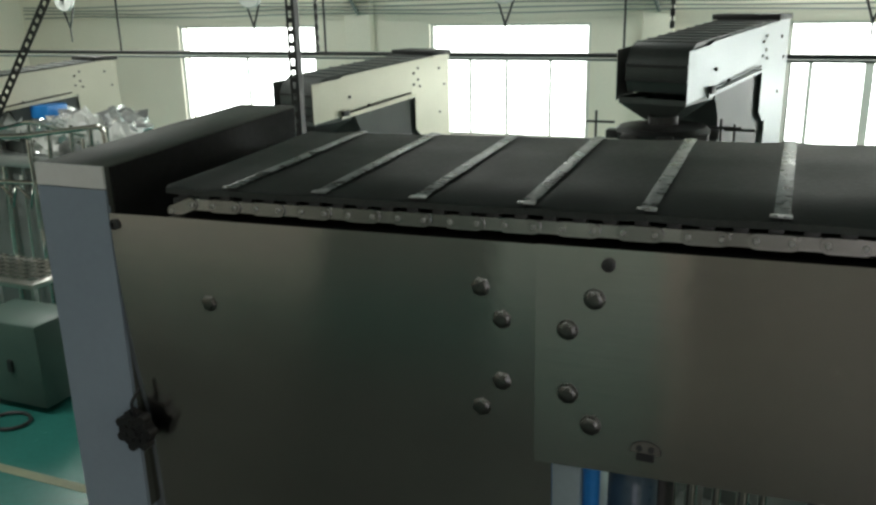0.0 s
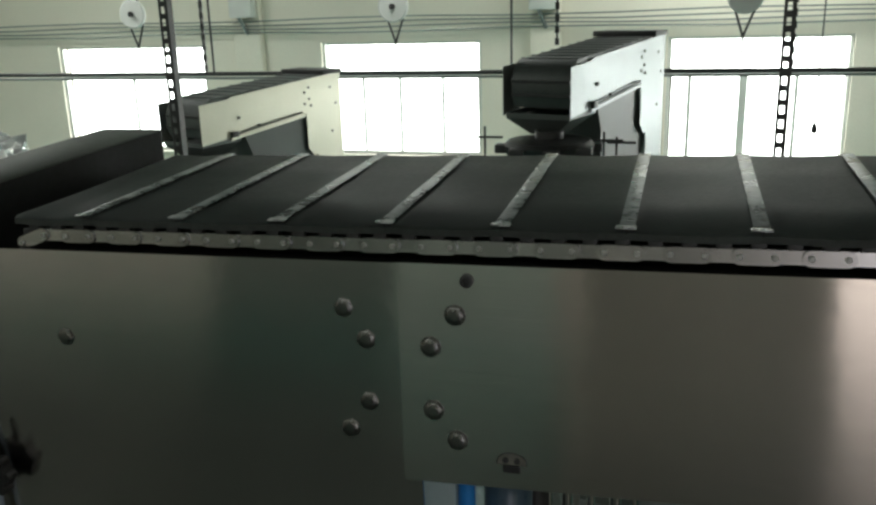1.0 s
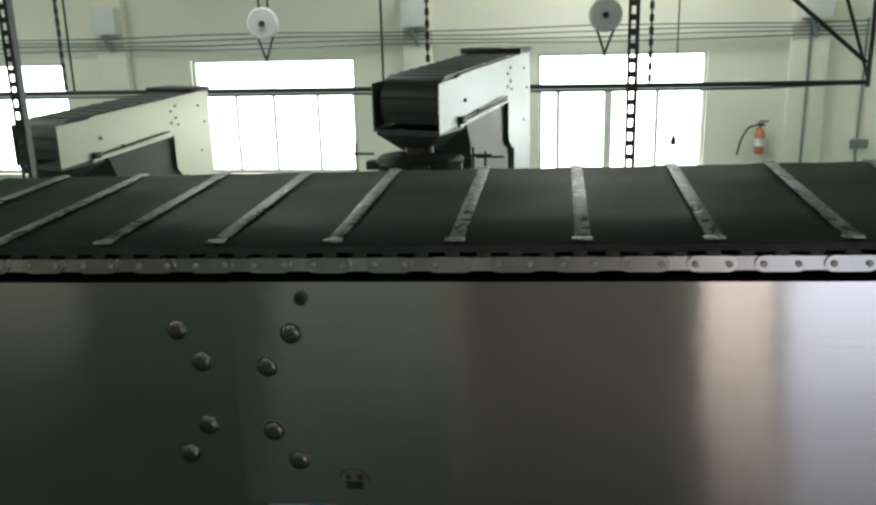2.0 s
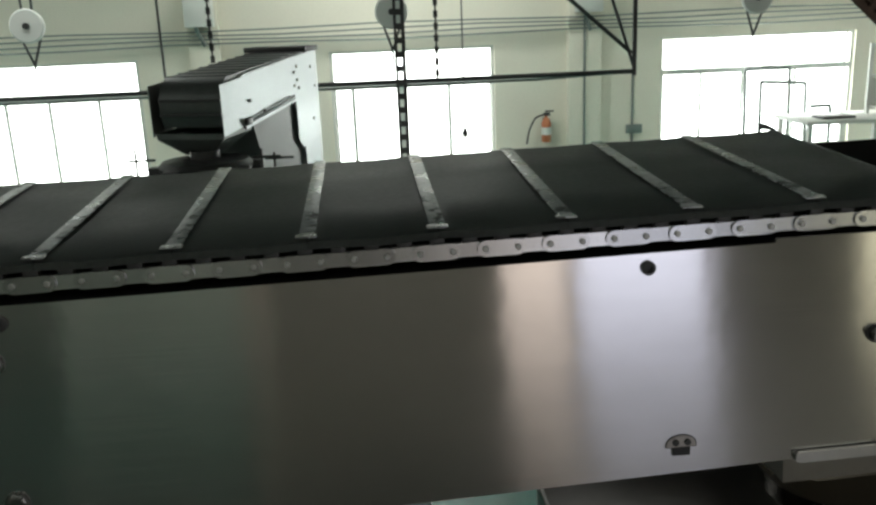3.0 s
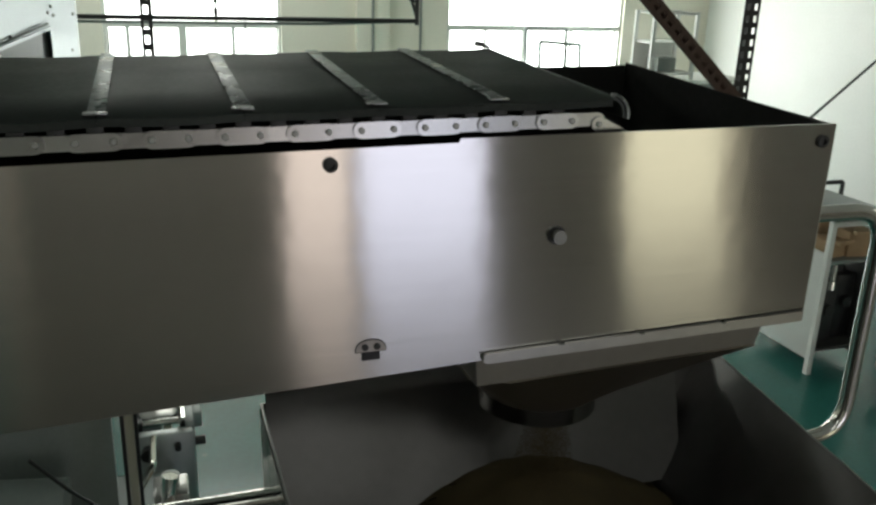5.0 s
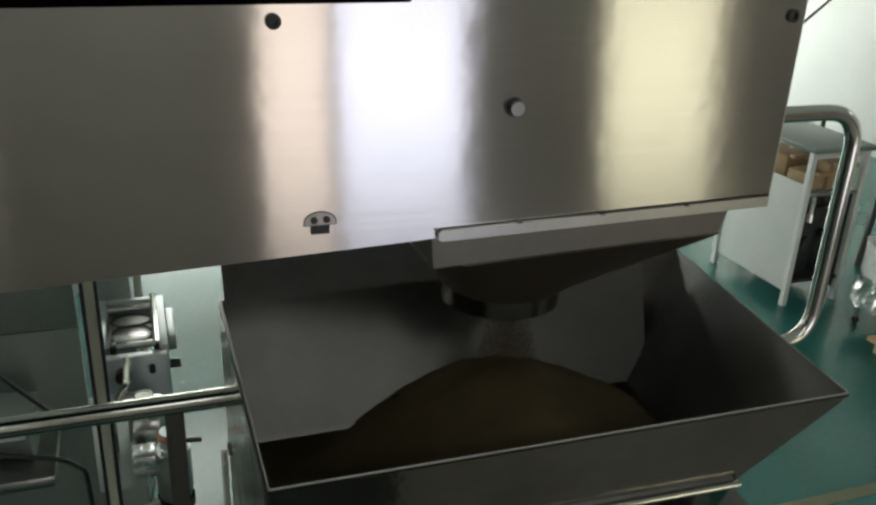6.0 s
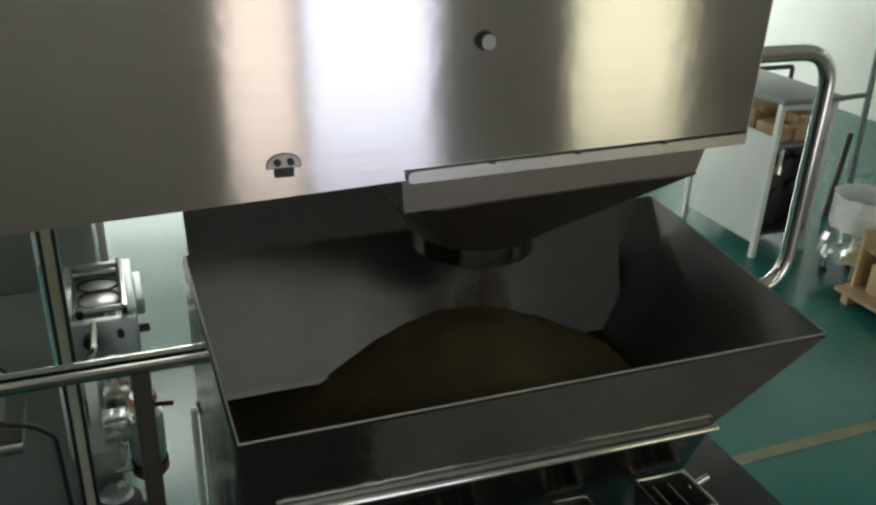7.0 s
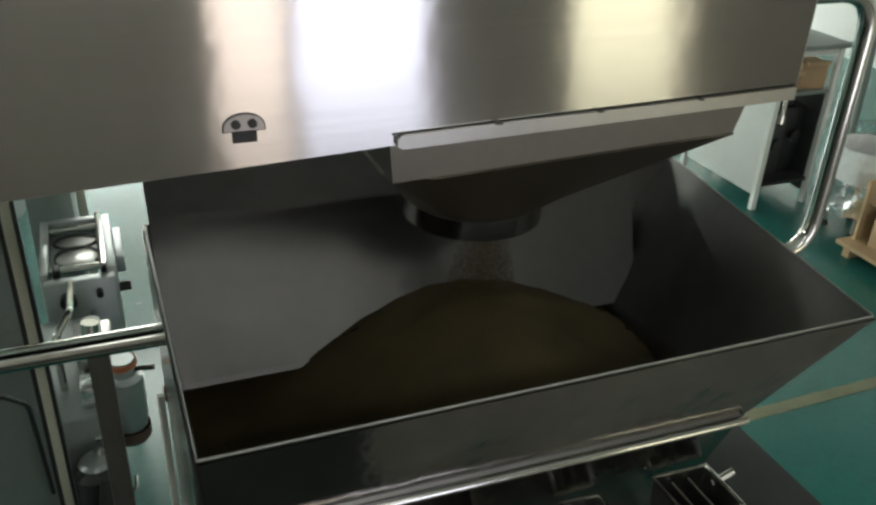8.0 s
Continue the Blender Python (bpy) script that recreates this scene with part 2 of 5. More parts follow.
def mesh_of(name, bm, mat, smooth=True):
    me = bpy.data.meshes.new(name)
    bm.normal_update()
    bm.to_mesh(me)
    bm.free()
    me.materials.append(mat)
    if smooth:
        me.shade_smooth()
        me.set_sharp_from_angle(angle=radians(35))
    return me


def part(name, bm, mat, parent=None, label="", kind=""):
    ob = new(name, mesh_of(name, bm, mat))
    if parent is not None:
        ob.parent = parent
    return tagged(ob, label, kind=kind)


def thing(name, at, label, category, group="", kind=""):
    ob = new(name)
    ob.location = at
    ob.empty_display_size = 0.1
    return tagged(ob, label, category, group, kind)


def inside(ob, parent, at):
    """Hang a part drawn in world places under an Empty that stands at a place."""
    ob.matrix_parent_inverse = Matrix.Translation(Vector(at)).inverted()
    return ob


class Thing:
    """An Empty at its base; parts are drawn in world places."""

    def __init__(self, name, at, label, category, group="", kind=""):
        self.at, self.ob = Vector(at), thing(name, at, label, category, group, kind)

    def add(self, name, bm, mat, label="", parent=None, kind=""):
        ob = part(name, bm, mat, parent or self.ob, label, kind)
        if parent is None:
            inside(ob, self.ob, self.at)
        return ob


def single(name, bm, mat, label, category="", kind="", group=""):
    return tagged(new(name, mesh_of(name, bm, mat)), label, category, group, kind)


def structure(name, bm, mat, label):
    return single(name, bm, mat, label, name.split("_")[0], "structure")


# ---------------- the hall ----------------
structure("floor", box(B(), WEST, EAST, SOUTH, NORTH, -0.2, 0.0), FLOOR, "glossy green epoxy factory floor")
structure("ceiling", box(box(box(box(B(), WEST, EAST, SOUTH, 0.8, TOP + 0.2, TOP + 0.4), WEST, EAST, 9, NORTH, TOP + 0.2, TOP + 0.4), WEST, EAST, 2.8, 6.6, TOP + 0.2, TOP + 0.4), WEST, EAST, 0.8, 9, TOP + 0.2, TOP + 0.4), CEIL, "plain pale factory ceiling")


def wall_run(bm, a, b, windows, z0, z1, y0, y1):
    """A wall along x with window openings through it."""
    x = a
    for w0, w1 in windows:
        box(bm, x, w0, y0, y1, 0, TOP + 0.2)
        box(bm, w0, w1, y0, y1, 0, z0)
        box(bm, w0, w1, y0, y1, z1, TOP + 0.2)
        x = w1
    box(bm, x, b, y0, y1, 0, TOP + 0.2)
    return bm


structure("wall_north", wall_run(B(), WEST, EAST, NORTH_WINDOWS, 0.9, 2.775, NORTH, NORTH + 0.25), WALL, "cream plastered wall with wide windows")
# unseen wall; section colours are chosen for the tones mirrored in the side panels
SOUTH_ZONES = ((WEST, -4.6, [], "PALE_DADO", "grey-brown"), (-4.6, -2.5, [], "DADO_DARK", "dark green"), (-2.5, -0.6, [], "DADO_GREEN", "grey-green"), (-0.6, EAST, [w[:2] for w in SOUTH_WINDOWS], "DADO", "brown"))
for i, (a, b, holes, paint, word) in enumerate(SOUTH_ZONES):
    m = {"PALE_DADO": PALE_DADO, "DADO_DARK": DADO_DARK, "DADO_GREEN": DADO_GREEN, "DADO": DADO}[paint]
    structure(f"wall_south_{i + 1}", wall_run(B(), a, b, holes, 0.15, 2.8, SOUTH - 0.25, SOUTH), {"DADO": WALL_DARK, "DADO_DARK": WALL_DARK, "DADO_GREEN": WALL_GREEN}.get(paint, WALL_BROWN), "unseen wall behind the platform, sections coloured to shape steel reflections")
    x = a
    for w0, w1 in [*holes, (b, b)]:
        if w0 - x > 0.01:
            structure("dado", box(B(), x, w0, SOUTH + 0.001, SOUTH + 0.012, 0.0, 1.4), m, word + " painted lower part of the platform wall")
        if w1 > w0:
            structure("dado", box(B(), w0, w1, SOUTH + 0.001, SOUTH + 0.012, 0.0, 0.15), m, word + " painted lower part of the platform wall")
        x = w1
# added strip, out of view, for a narrow pinkish band in the steel
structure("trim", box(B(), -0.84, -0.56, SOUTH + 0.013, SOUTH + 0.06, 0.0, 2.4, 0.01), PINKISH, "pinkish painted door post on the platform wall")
structure("wall_east", box(B(), EAST, EAST + 0.25, SOUTH - 0.25, NORTH + 0.25, 0, TOP + 0.2), WALL_WHITE, "white plastered end wall")
# slab added out of view so the steel mirrors brown instead of green floor
structure("floor_screed", box(B(), -0.55, EAST - 0.01, SOUTH + 0.02, -0.6, 0.0, 0.006), REFLECTION_SLAB, "worn brown-grey screed along the platform wall")
structure("wall_west", box(B(), WEST - 0.25, WEST, SOUTH - 0.25, NORTH + 0.25, 0, TOP + 0.2), WALL, "cream plastered end wall")


def window(name, a, b, y, mullions, heavy=()):
    w = Thing(name, ((a + b) / 2, y, 0.9), "wide white-framed factory window with a transom light", "window", kind="structure")
    yy0, yy1 = y + 0.06, y + 0.12
    bm = box(B(), a, a + 0.05, yy0, yy1, 0.9, 2.775)
    box(bm, b - 0.05, b, yy0, yy1, 0.9, 2.775)
    box(bm, a + 0.05, b - 0.05, yy0, yy1, 0.9, 0.95)
    box(bm, a + 0.05, b - 0.05, yy0, yy1, 2.735, 2.775)
    w.add("window_frame", bm, FRAMEM)
    w.add("transom", box(B(), a + 0.05, b - 0.05, yy0 - 0.01, yy1 + 0.01, 2.18, 2.26), FRAMEM)
    for m in mullions:
        t = 0.06 if m in heavy else 0.022
        w.add("mullion", box(B(), m - t, m + t, yy0, yy1, 0.95, 2.18), FRAMEM)
    w.add("window_sill", box(B(), a - 0.06, b + 0.06, y - 0.08, y + 0.058, 0.86, 0.9, 0.008), WALL)
    edges = [a + 0.05, *mullions, b - 0.05]
    for p, q in zip(edges, edges[1:]):
        g = w.add("pane", box(B(), p + 0.03, q - 0.03, y + 0.085, y + 0.091, 0.96, 2.17), GLASS)
        g.visible_shadow = False
    g = w.add("pane", box(B(), a + 0.06, b - 0.06, y + 0.085, y + 0.091, 2.27, 2.73), GLASS)
    g.visible_shadow = False


window("window_1", *NORTH_WINDOWS[0], NORTH, (-9.5,))
window("window_2", *NORTH_WINDOWS[1], NORTH, (-5.0, -4.35, -3.6))
window("window_3", *NORTH_WINDOWS[2], NORTH, (0.32, 1.1, 1.85), (1.1,))
window("window_4", *NORTH_WINDOWS[3], NORTH, (6.0, 6.7, 7.6))
for i, (x0, x1) in enumerate(((-7.25, -6.75), (-2.1, -1.64), (3.74, 4.27))):
    structure(f"column_{i + 1}", box(B(), x0, x1, NORTH - 0.16, NORTH - 0.001, 0, TOP + 0.19, 0.01), WALL, "cream plastered wall pier between the windows")
structure("baseboard", box(B(), WEST, EAST, NORTH - 0.015, NORTH - 0.001, 0, 0.12), GREYBOX, "grey painted wall base")
for x0, x1, y in ((1.9, EAST - 0.3, 2.0), (-12.0, -1.5, 2.82)):
    structure("floor_line", box(B(), x0, x1, y, y + 0.08, 0.0, 0.003), LINE, "faded yellow line painted on the floor")

# wires along the wall
for k in range(4):
    bm = B()
    pts = [(WEST + 0.3 + i * 1.55, NORTH - 0.2, 2.96 + 0.07 * k + 0.02 * math.sin(i * 1.7 + k)) for i in range(17)]
    single("wall_cable", tube(bm, pts, 0.012, 6), GREYBOX, "grey electric cable strung along the wall", "cable", group="wall cables")

# ---------------- slat conveyor head ----------------


def T(x):
    return 2.943 + 0.0185 * x


def Bm(x):
    return 2.6425 + 0.038 * x


XL, XJ, XR, DEPTH, BW = -0.765, -0.075, 1.441, 0.56, 0.44
el = Thing("bucket_elevator", (-0.4, 0.36, 0.0), "brushed stainless steel elevator conveyor with a black slat belt", "conveyor")


def dish(d):
    """How far the leg's sheet draws back at a depth below its top edge."""
    return 0.13 * min(d, 0.35) ** 2 + 0.02 * max(d - 0.35, 0)


bm = B()
levels = [0.05 * i for i in range(8)] + [0.6, 1.4, 2.88]
front, back = [], []
for d in levels:
    xs = [XL + (XJ + 0.02 - XL) * i / 4 for i in range(5)]
    front.append([bm.verts.new((x, dish(d), max(T(x) + 0.0015 - d, 0.02))) for x in xs])
    back.append([bm.verts.new((x, dish(d) + 0.004, max(T(x) + 0.0015 - d, 0.02))) for x in xs])
for g in (front, back):
    for r0, r1 in zip(g, g[1:]):
        for i in range(4):
            bm.faces.new((r0[i], r1[i], r1[i + 1], r0[i + 1]))
for i in range(4):
    bm.faces.new((front[0][i], front[0][i + 1], back[0][i + 1], back[0][i]))
    bm.faces.new((front[-1][i], back[-1][i], back[-1][i + 1], front[-1][i + 1]))
for k in (0, 4):
    for i in range(len(levels) - 1):
        bm.faces.new((front[i][k], front[i + 1][k], back[i + 1][k], back[i][k]))
bmesh.ops.recalc_face_normals(bm, faces=bm.faces[:])
el.add("side_panel", bm, BRUSHED, "plain brushed steel side panel of the upright leg")
bm = prism(B(), [(XJ, T(XJ) + 0.003), (XJ, Bm(XJ)), (0.2, Bm(0.2)), (0.6, Bm(0.6)), (XR, Bm(XR)), (XR, T(XR) + 0.002), (0.9, T(0.9) + 0.008), (0.897, T(0.9) + 0.003), (0.4, T(0.4) + 0.003)], "y", -0.003, 0.001)
el.add("side_panel", bm, BRUSHED, "brushed steel side panel with blurred reflections")
el.add("side_panel", prism(B(), [(XL, T(XL) - 0.006), (XL, 0.02), (XL + 0.25, 0.02), (XL + 0.25, 2.4), (XJ, Bm(XJ)), (XR, Bm(XR)), (XR, T(XR) - 0.008)], "y", DEPTH - 0.004, DEPTH), STEEL, "far side panel of the conveyor head")
el.add("leg_wall", box(B(), XL + 0.25, XL + 0.254, 0.1, DEPTH - 0.006, 0.02, 2.35), UNLIT_BLACK)
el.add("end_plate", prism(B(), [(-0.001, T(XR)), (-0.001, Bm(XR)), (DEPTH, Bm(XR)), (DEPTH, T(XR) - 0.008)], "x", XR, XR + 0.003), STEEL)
# black sheets added over the inner steel where it lies unlit
el.add("lining", box(B(), XR - 0.004, XR - 0.001, 0.006, DEPTH - 0.006, Bm(XR) + 0.02, T(XR) - 0.002), UNLIT_BLACK, "near-black sheet standing in for the unlit inside")
el.add("lining", prism(B(), [(XL + 0.02, T(XL) - 0.005), (XL + 0.02, 2.66), (XR - 0.006, 2.72), (XR - 0.006, T(XR) - 0.0065)], "y", DEPTH - 0.010, DEPTH - 0.006), UNLIT_BLACK, "near-black sheet standing in for the unlit inside")
el.add("lining", prism(B(), [(XL + 0.02, T(XL) - 0.03), (XL + 0.02, 2.66), (XR - 0.006, 2.72), (XR - 0.006, T(XR) - 0.02)], "y", 0.040, 0.043), UNLIT_BLACK, "near-black sheet standing in for the unlit inside")
# hood over the upright leg
el.add("hood", box(B(), -0.905, XL - 0.001, 0.004, DEPTH + 0.0, 2.4, 3.003, 0.004), HOODM, "dark closed hood over the return side")
el.add("cover_strip", box(B(), -0.905, XL - 0.001, -0.001, 0.003, 0.02, 2.966, 0.0), STRIPBLUE, "pale blue-white cover strip")
el.add("cover_strip", box(B(), -0.905, XL - 0.001, -0.001, 0.003, 2.968, 3.003, 0.0), WHITEPAINT)
el.add("strip_return", box(B(), XL - 0.004, XL - 0.0015, 0.003, 0.06, 0.02, 2.94), STRIPBLUE)
el.add("hood_side", box(B(), -0.905, -0.902, 0.004, DEPTH, 0.02, 2.4), DULL)
el.add("lining", box(B(), XL + 0.001, XL + 0.004, 0.012, DEPTH - 0.012, 2.7, 3.001), UNLIT_BLACK, "near-black sheet standing in for the unlit inside")

# bolts
def button_bolt(r=0.0125):
    bm = lathe(B(), [(r * 1.02, 0.0), (r * 1.02, 0.0045), (r * 0.86, 0.0058), (r * 0.5, 0.0062), (0.0001, 0.0062)], (0, 0, 0), 6)
    lathe(bm, [(r * 1.12, 0.0), (r * 1.12, 0.0012), (r * 0.9, 0.0014)], (0, 0, 0), 24)
    bmesh.ops.rotate(bm, verts=bm.verts[:], cent=(0, 0, 0), matrix=Matrix.Rotation(radians(90), 3, "X"))
    return mesh_of("bolt", bm, BOLT)


bolt_mesh = button_bolt()


def place(name, me, parent_thing, x, y, z, turn=0.0, label=""):
    ob = new(name, me)
    ob.parent = parent_thing.ob
    ob.matrix_parent_inverse = Matrix.Translation(parent_thing.at).inverted()
    ob.location = (x, y, z)
    ob.rotation_euler = (0, turn, 0)
    return tagged(ob, label)


stub = el.add("stub_bolt", rod(B(), (1.032, -0.003, 2.841), (1.032, -0.016, 2.841), 0.0088, 24), BOLT, "protruding bolt")
el.add("washer", rod(B(), (1.032, -0.003, 2.841), (1.032, -0.005, 2.841), 0.012, 24), DARKSTEEL, "", stub)
for i, (x, z) in enumerate(((0.0, 2.88), (-0.033, 2.835), (-0.031, 2.747), (0.0, 2.707))):
    place("bolt", bolt_mesh, el, x, -0.003, z, 0.4 * i)
for i, (x, z) in enumerate(((-0.151, 2.879), (-0.122, 2.837), (-0.123, 2.747), (-0.153, 2.703), (-0.592, 2.802))):
    place("bolt", bolt_mesh, el, x, dish(T(x) - z) + 0.0015, z, 0.5 * i + 0.2)
bm = B()
lathe(bm, [(0.0085, -0.0), (0.0085, 0.004), (0.0065, 0.005), (0.0045, 0.005), (0.0045, 0.001), (0.0001, 0.001)], (0, 0, 0), 18)
bmesh.ops.rotate(bm, verts=bm.verts[:], cent=(0, 0, 0), matrix=Matrix.Rotation(radians(90), 3, "X"))
screw_mesh = mesh_of("socket_screw", bm, DARKSTEEL)
for x, z in ((0.016, 2.926), (0.745, 2.9425), (1.422, 2.948)):
    place("socket_screw", screw_mesh, el, x, -0.003, z, 0, "dark socket screw")
place("socket_screw", screw_mesh, el, -0.755, 0.0, 2.913, 0, "dark socket screw")

# small latch plates
for x, z in ((0.0715, 2.684), (0.793, 2.712)):
    pts = [(x + 0.0185 * math.cos(t), z + 0.0125 * math.sin(t)) for t in (math.pi * k / 12 for k in range(13))]
    latch = el.add("latch", prism(B(), [*pts, (x - 0.0185, z - 0.003), (x + 0.0185, z - 0.003)], "y", -0.0050, -0.0036), SKIRT, "small arched latch plate")
    rim_pts = [(x + (p[0] - x) * 1.07, z + (p[1] - z) * 1.1) for p in pts]
    el.add("backing", prism(B(), [*rim_pts, (x - 0.0198, z - 0.0042), (x + 0.0198, z - 0.0042)], "y", -0.0036, -0.003), DARKSTEEL, "dark backing plate", latch)
    el.add("slot", box(B(), x - 0.011, x + 0.011, -0.006, -0.003, z - 0.014, z - 0.0035), BLACK, "dark slot", latch)
    for s in (-0.0075, 0.0075):
        el.add("screw", rod(B(), (x + s, -0.0050, z + 0.0035), (x + s, -0.0072, z + 0.0035), 0.0042, 14), DARKSTEEL, "", latch)

# bottom edge strip and chute
bm = prism(B(), [(0.945, 2.6755), (1.436, 2.685), (1.436, 2.700), (0.945, 2.690), (0.940, 2.687), (0.940, 2.679)], "y", -0.010, -0.004)
el.add("edge_strip", bm, STEEL, "bright folded edge strip")
el.add("edge_gap", prism(B(), [(0.936, 2.6895), (1.438, 2.700), (1.438, 2.7016), (0.936, 2.6913)], "y", -0.0036, -0.0031), BLACK, "dark gap above the strip")
for x in (1.05, 1.17, 1.30):
    el.add("weld_spot", lathe(B(), [(0.0055, 0.0), (0.005, 0.001), (0.0025, 0.002), (0.0001, 0.002)], (x, -0.0070, 2.6900 + 0.0162 * (x - 0.945)), 10), BOLT)
RC, RR = Vector((1.165, 0.285, 2.463)), 0.1
top = [(0.945, 0.035, 2.690), (1.415, 0.035, 2.695), (1.415, 0.535, 2.695), (0.945, 0.535, 2.690)]
mid = [(0.955, 0.045, 2.615), (1.405, 0.045, 2.628), (1.405, 0.525, 2.628), (0.955, 0.525, 2.615)]


def square_ring(c, n=32):
    """The skirt's outline, walked in steps that pair with a circle."""
    out = []
    for k in range(n):
        t = 2 * math.pi * k / n
        dx, dy = math.cos(t), math.sin(t)
        x0, x1, y0, y1 = c[0][0], c[1][0], c[0][1], c[2][1]
        cx, cy = RC.x, RC.y
        s = min((x1 - cx) / dx if dx > 1e-6 else (x0 - cx) / dx if dx < -1e-6 else 9, (y1 - cy) / dy if dy > 1e-6 else (y0 - cy) / dy if dy < -1e-6 else 9)
        x = cx + s * dx
        out.append((x, cy + s * dy, c[0][2] + (c[1][2] - c[0][2]) * (x - x0) / (x1 - x0)))
    return out


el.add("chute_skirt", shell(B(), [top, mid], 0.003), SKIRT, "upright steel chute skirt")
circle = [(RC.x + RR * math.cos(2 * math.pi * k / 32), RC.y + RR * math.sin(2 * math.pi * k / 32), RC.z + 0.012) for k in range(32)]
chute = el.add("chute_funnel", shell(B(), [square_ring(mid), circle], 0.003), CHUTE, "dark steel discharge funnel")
bm = lathe(B(), [(RR, 0.014), (RR + 0.003, 0.012), (RR + 0.003, -0.018), (RR, -0.02), (RR - 0.003, -0.018), (RR - 0.003, 0.012), (RR, 0.014)], RC, 40)
el.add("outlet_ring", bm, POLISHED, "bright outlet ring", chute)

# belt: slats, cleat strips, chains
PITCH, STEP, PHASE = 0.03775, 0.150, 0.055
X0, X1 = -0.63, 1.10
belt = el.add("belt_bed", prism(B(), [(X0, T(X0) + 0.022), (X1, T(X1) + 0.022), (X1 + 0.05, T(X1) - 0.01), (X1 + 0.05, T(X1) - 0.05), (X0 - 0.05, T(X0) - 0.05), (X0 - 0.05, T(X0) - 0.01)], "y", 0.05, BW), UNLIT_BLACK, "black belt bed")
k0, k1 = math.ceil((X0 - PHASE) / STEP), math.floor((X1 - PHASE) / STEP)


def slat(x0, x1):
    """A thin rubber slat, slightly sagging, with a turned-down near edge."""
    bm = B()
    rows = []
    for y, dz in ((0.013, -0.011), (0.0145, -0.003), (0.021, 0.0), (0.15, -0.001), (0.3, -0.001), (BW, 0.0), (BW + 0.006, -0.004)):
        row = []
        for i in range(9):
            q = i / 8
            x = x0 + (x1 - x0) * q
            row.append(bm.verts.new((x, y, T(x) + 0.046 + dz - 0.002 * math.sin(math.pi * q) + 0.0012 * noise.noise(Vector((x * 22, y * 9, 2))))))
        rows.append(row)
    faces = [bm.faces.new((r0[i], r0[i + 1], r1[i + 1], r1[i])) for r0, r1 in zip(rows, rows[1:]) for i in range(8)]
    bmesh.ops.solidify(bm, geom=faces, thickness=0.003)
    bmesh.ops.recalc_face_normals(bm, faces=bm.faces[:])
    return bm


for k in range(k0 - 1, k1 + 1):
    x = PHASE + k * STEP
    a, b = max(x + 0.0003, X0 - 0.03), min(x + STEP - 0.0003, X1 + 0.005)
    el.add("slat", slat(a, b), RUBBER, "", belt)
for k in range(k0, k1 + 1):
    x = PHASE + k * STEP
    z = T(x) + 0.048
    bm = box(B(), x - 0.0092, x + 0.0092, 0.024, BW, z - 0.001, z + 0.0004, 0.0002)
    box(bm, x - 0.0130, x + 0.0112, 0.016, 0.027, z - 0.001, z + 0.0006, 0.0002)
    el.add("cleat", bm, STRIP, "worn shiny cleat strip", belt)
# the last slat rolls over the head drum, its far corner lifted
RA = 0.024
turn = [math.pi * 0.55 * i / 8 for i in range(9)]
arc = [(X1 + 0.004 + RA * math.sin(q), T(X1) + 0.046 - RA + RA * math.cos(q)) for q in turn]
arc_in = [(X1 + 0.004 + (RA - 0.004) * math.sin(q), T(X1) + 0.046 - RA + (RA - 0.004) * math.cos(q)) for q in turn[::-1]]
el.add("slat", prism(B(), arc + arc_in, "y", 0.02, BW + 0.005), RUBBER, "", belt)
rim = [(X1 + 0.004 + (RA + 0.002) * math.sin(q), 0.018, T(X1) + 0.046 - RA + (RA + 0.002) * math.cos(q)) for q in turn]
el.add("edge_lip", tube(B(), rim, 0.0025, 8), STRIP, "", belt)
el.add("lifted_corner", prism(B(), [(X1 - 0.02, T(X1) + 0.05), (X1 + 0.012, T(X1) + 0.047), (X1 - 0.010, T(X1) + 0.058), (X1 - 0.018, T(X1) + 0.058)], "y", BW - 0.012, BW + 0.005), RUBBER, "", belt)


def stadium(length, h, n=8):
    r = h / 2
    pts = [(length + r * math.cos(t), r * math.sin(t)) for t in (-math.pi / 2 + math.pi * k / n for k in range(n + 1))]
    return pts + [(r * math.cos(t), r * math.sin(t)) for t in (math.pi / 2 + math.pi * k / n for k in range(n + 1))]


chain = el.add("chain", prism(B(), [(X0 - 0.02, T(X0) + 0.013), (X1 - 0.01, T(X1) + 0.013), (X1 - 0.01, T(X1) + 0.026), (X0 - 0.02, T(X0) + 0.026)], "y", 0.016, 0.026), DARKSTEEL, "roller chain along the belt edge")
outer = mesh_of("outer_link", prism(B(), stadium(PITCH, 0.0190), "y", -0.0025, 0.0), CHAIN)
inner = mesh_of("inner_link", prism(B(), stadium(PITCH, 0.0165), "y", 0.0005, 0.003), CHAIN)
bm = lathe(B(), [(0.0036, 0.0), (0.0036, 0.0025), (0.0026, 0.0032), (0.0001, 0.0032)], (0, 0, 0), 12)
bmesh.ops.rotate(bm, verts=bm.verts[:], cent=(0, 0, 0), matrix=Matrix.Rotation(radians(90), 3, "X"))
pin = mesh_of("pin", bm, DULL)
count = int((X1 - X0) / PITCH)


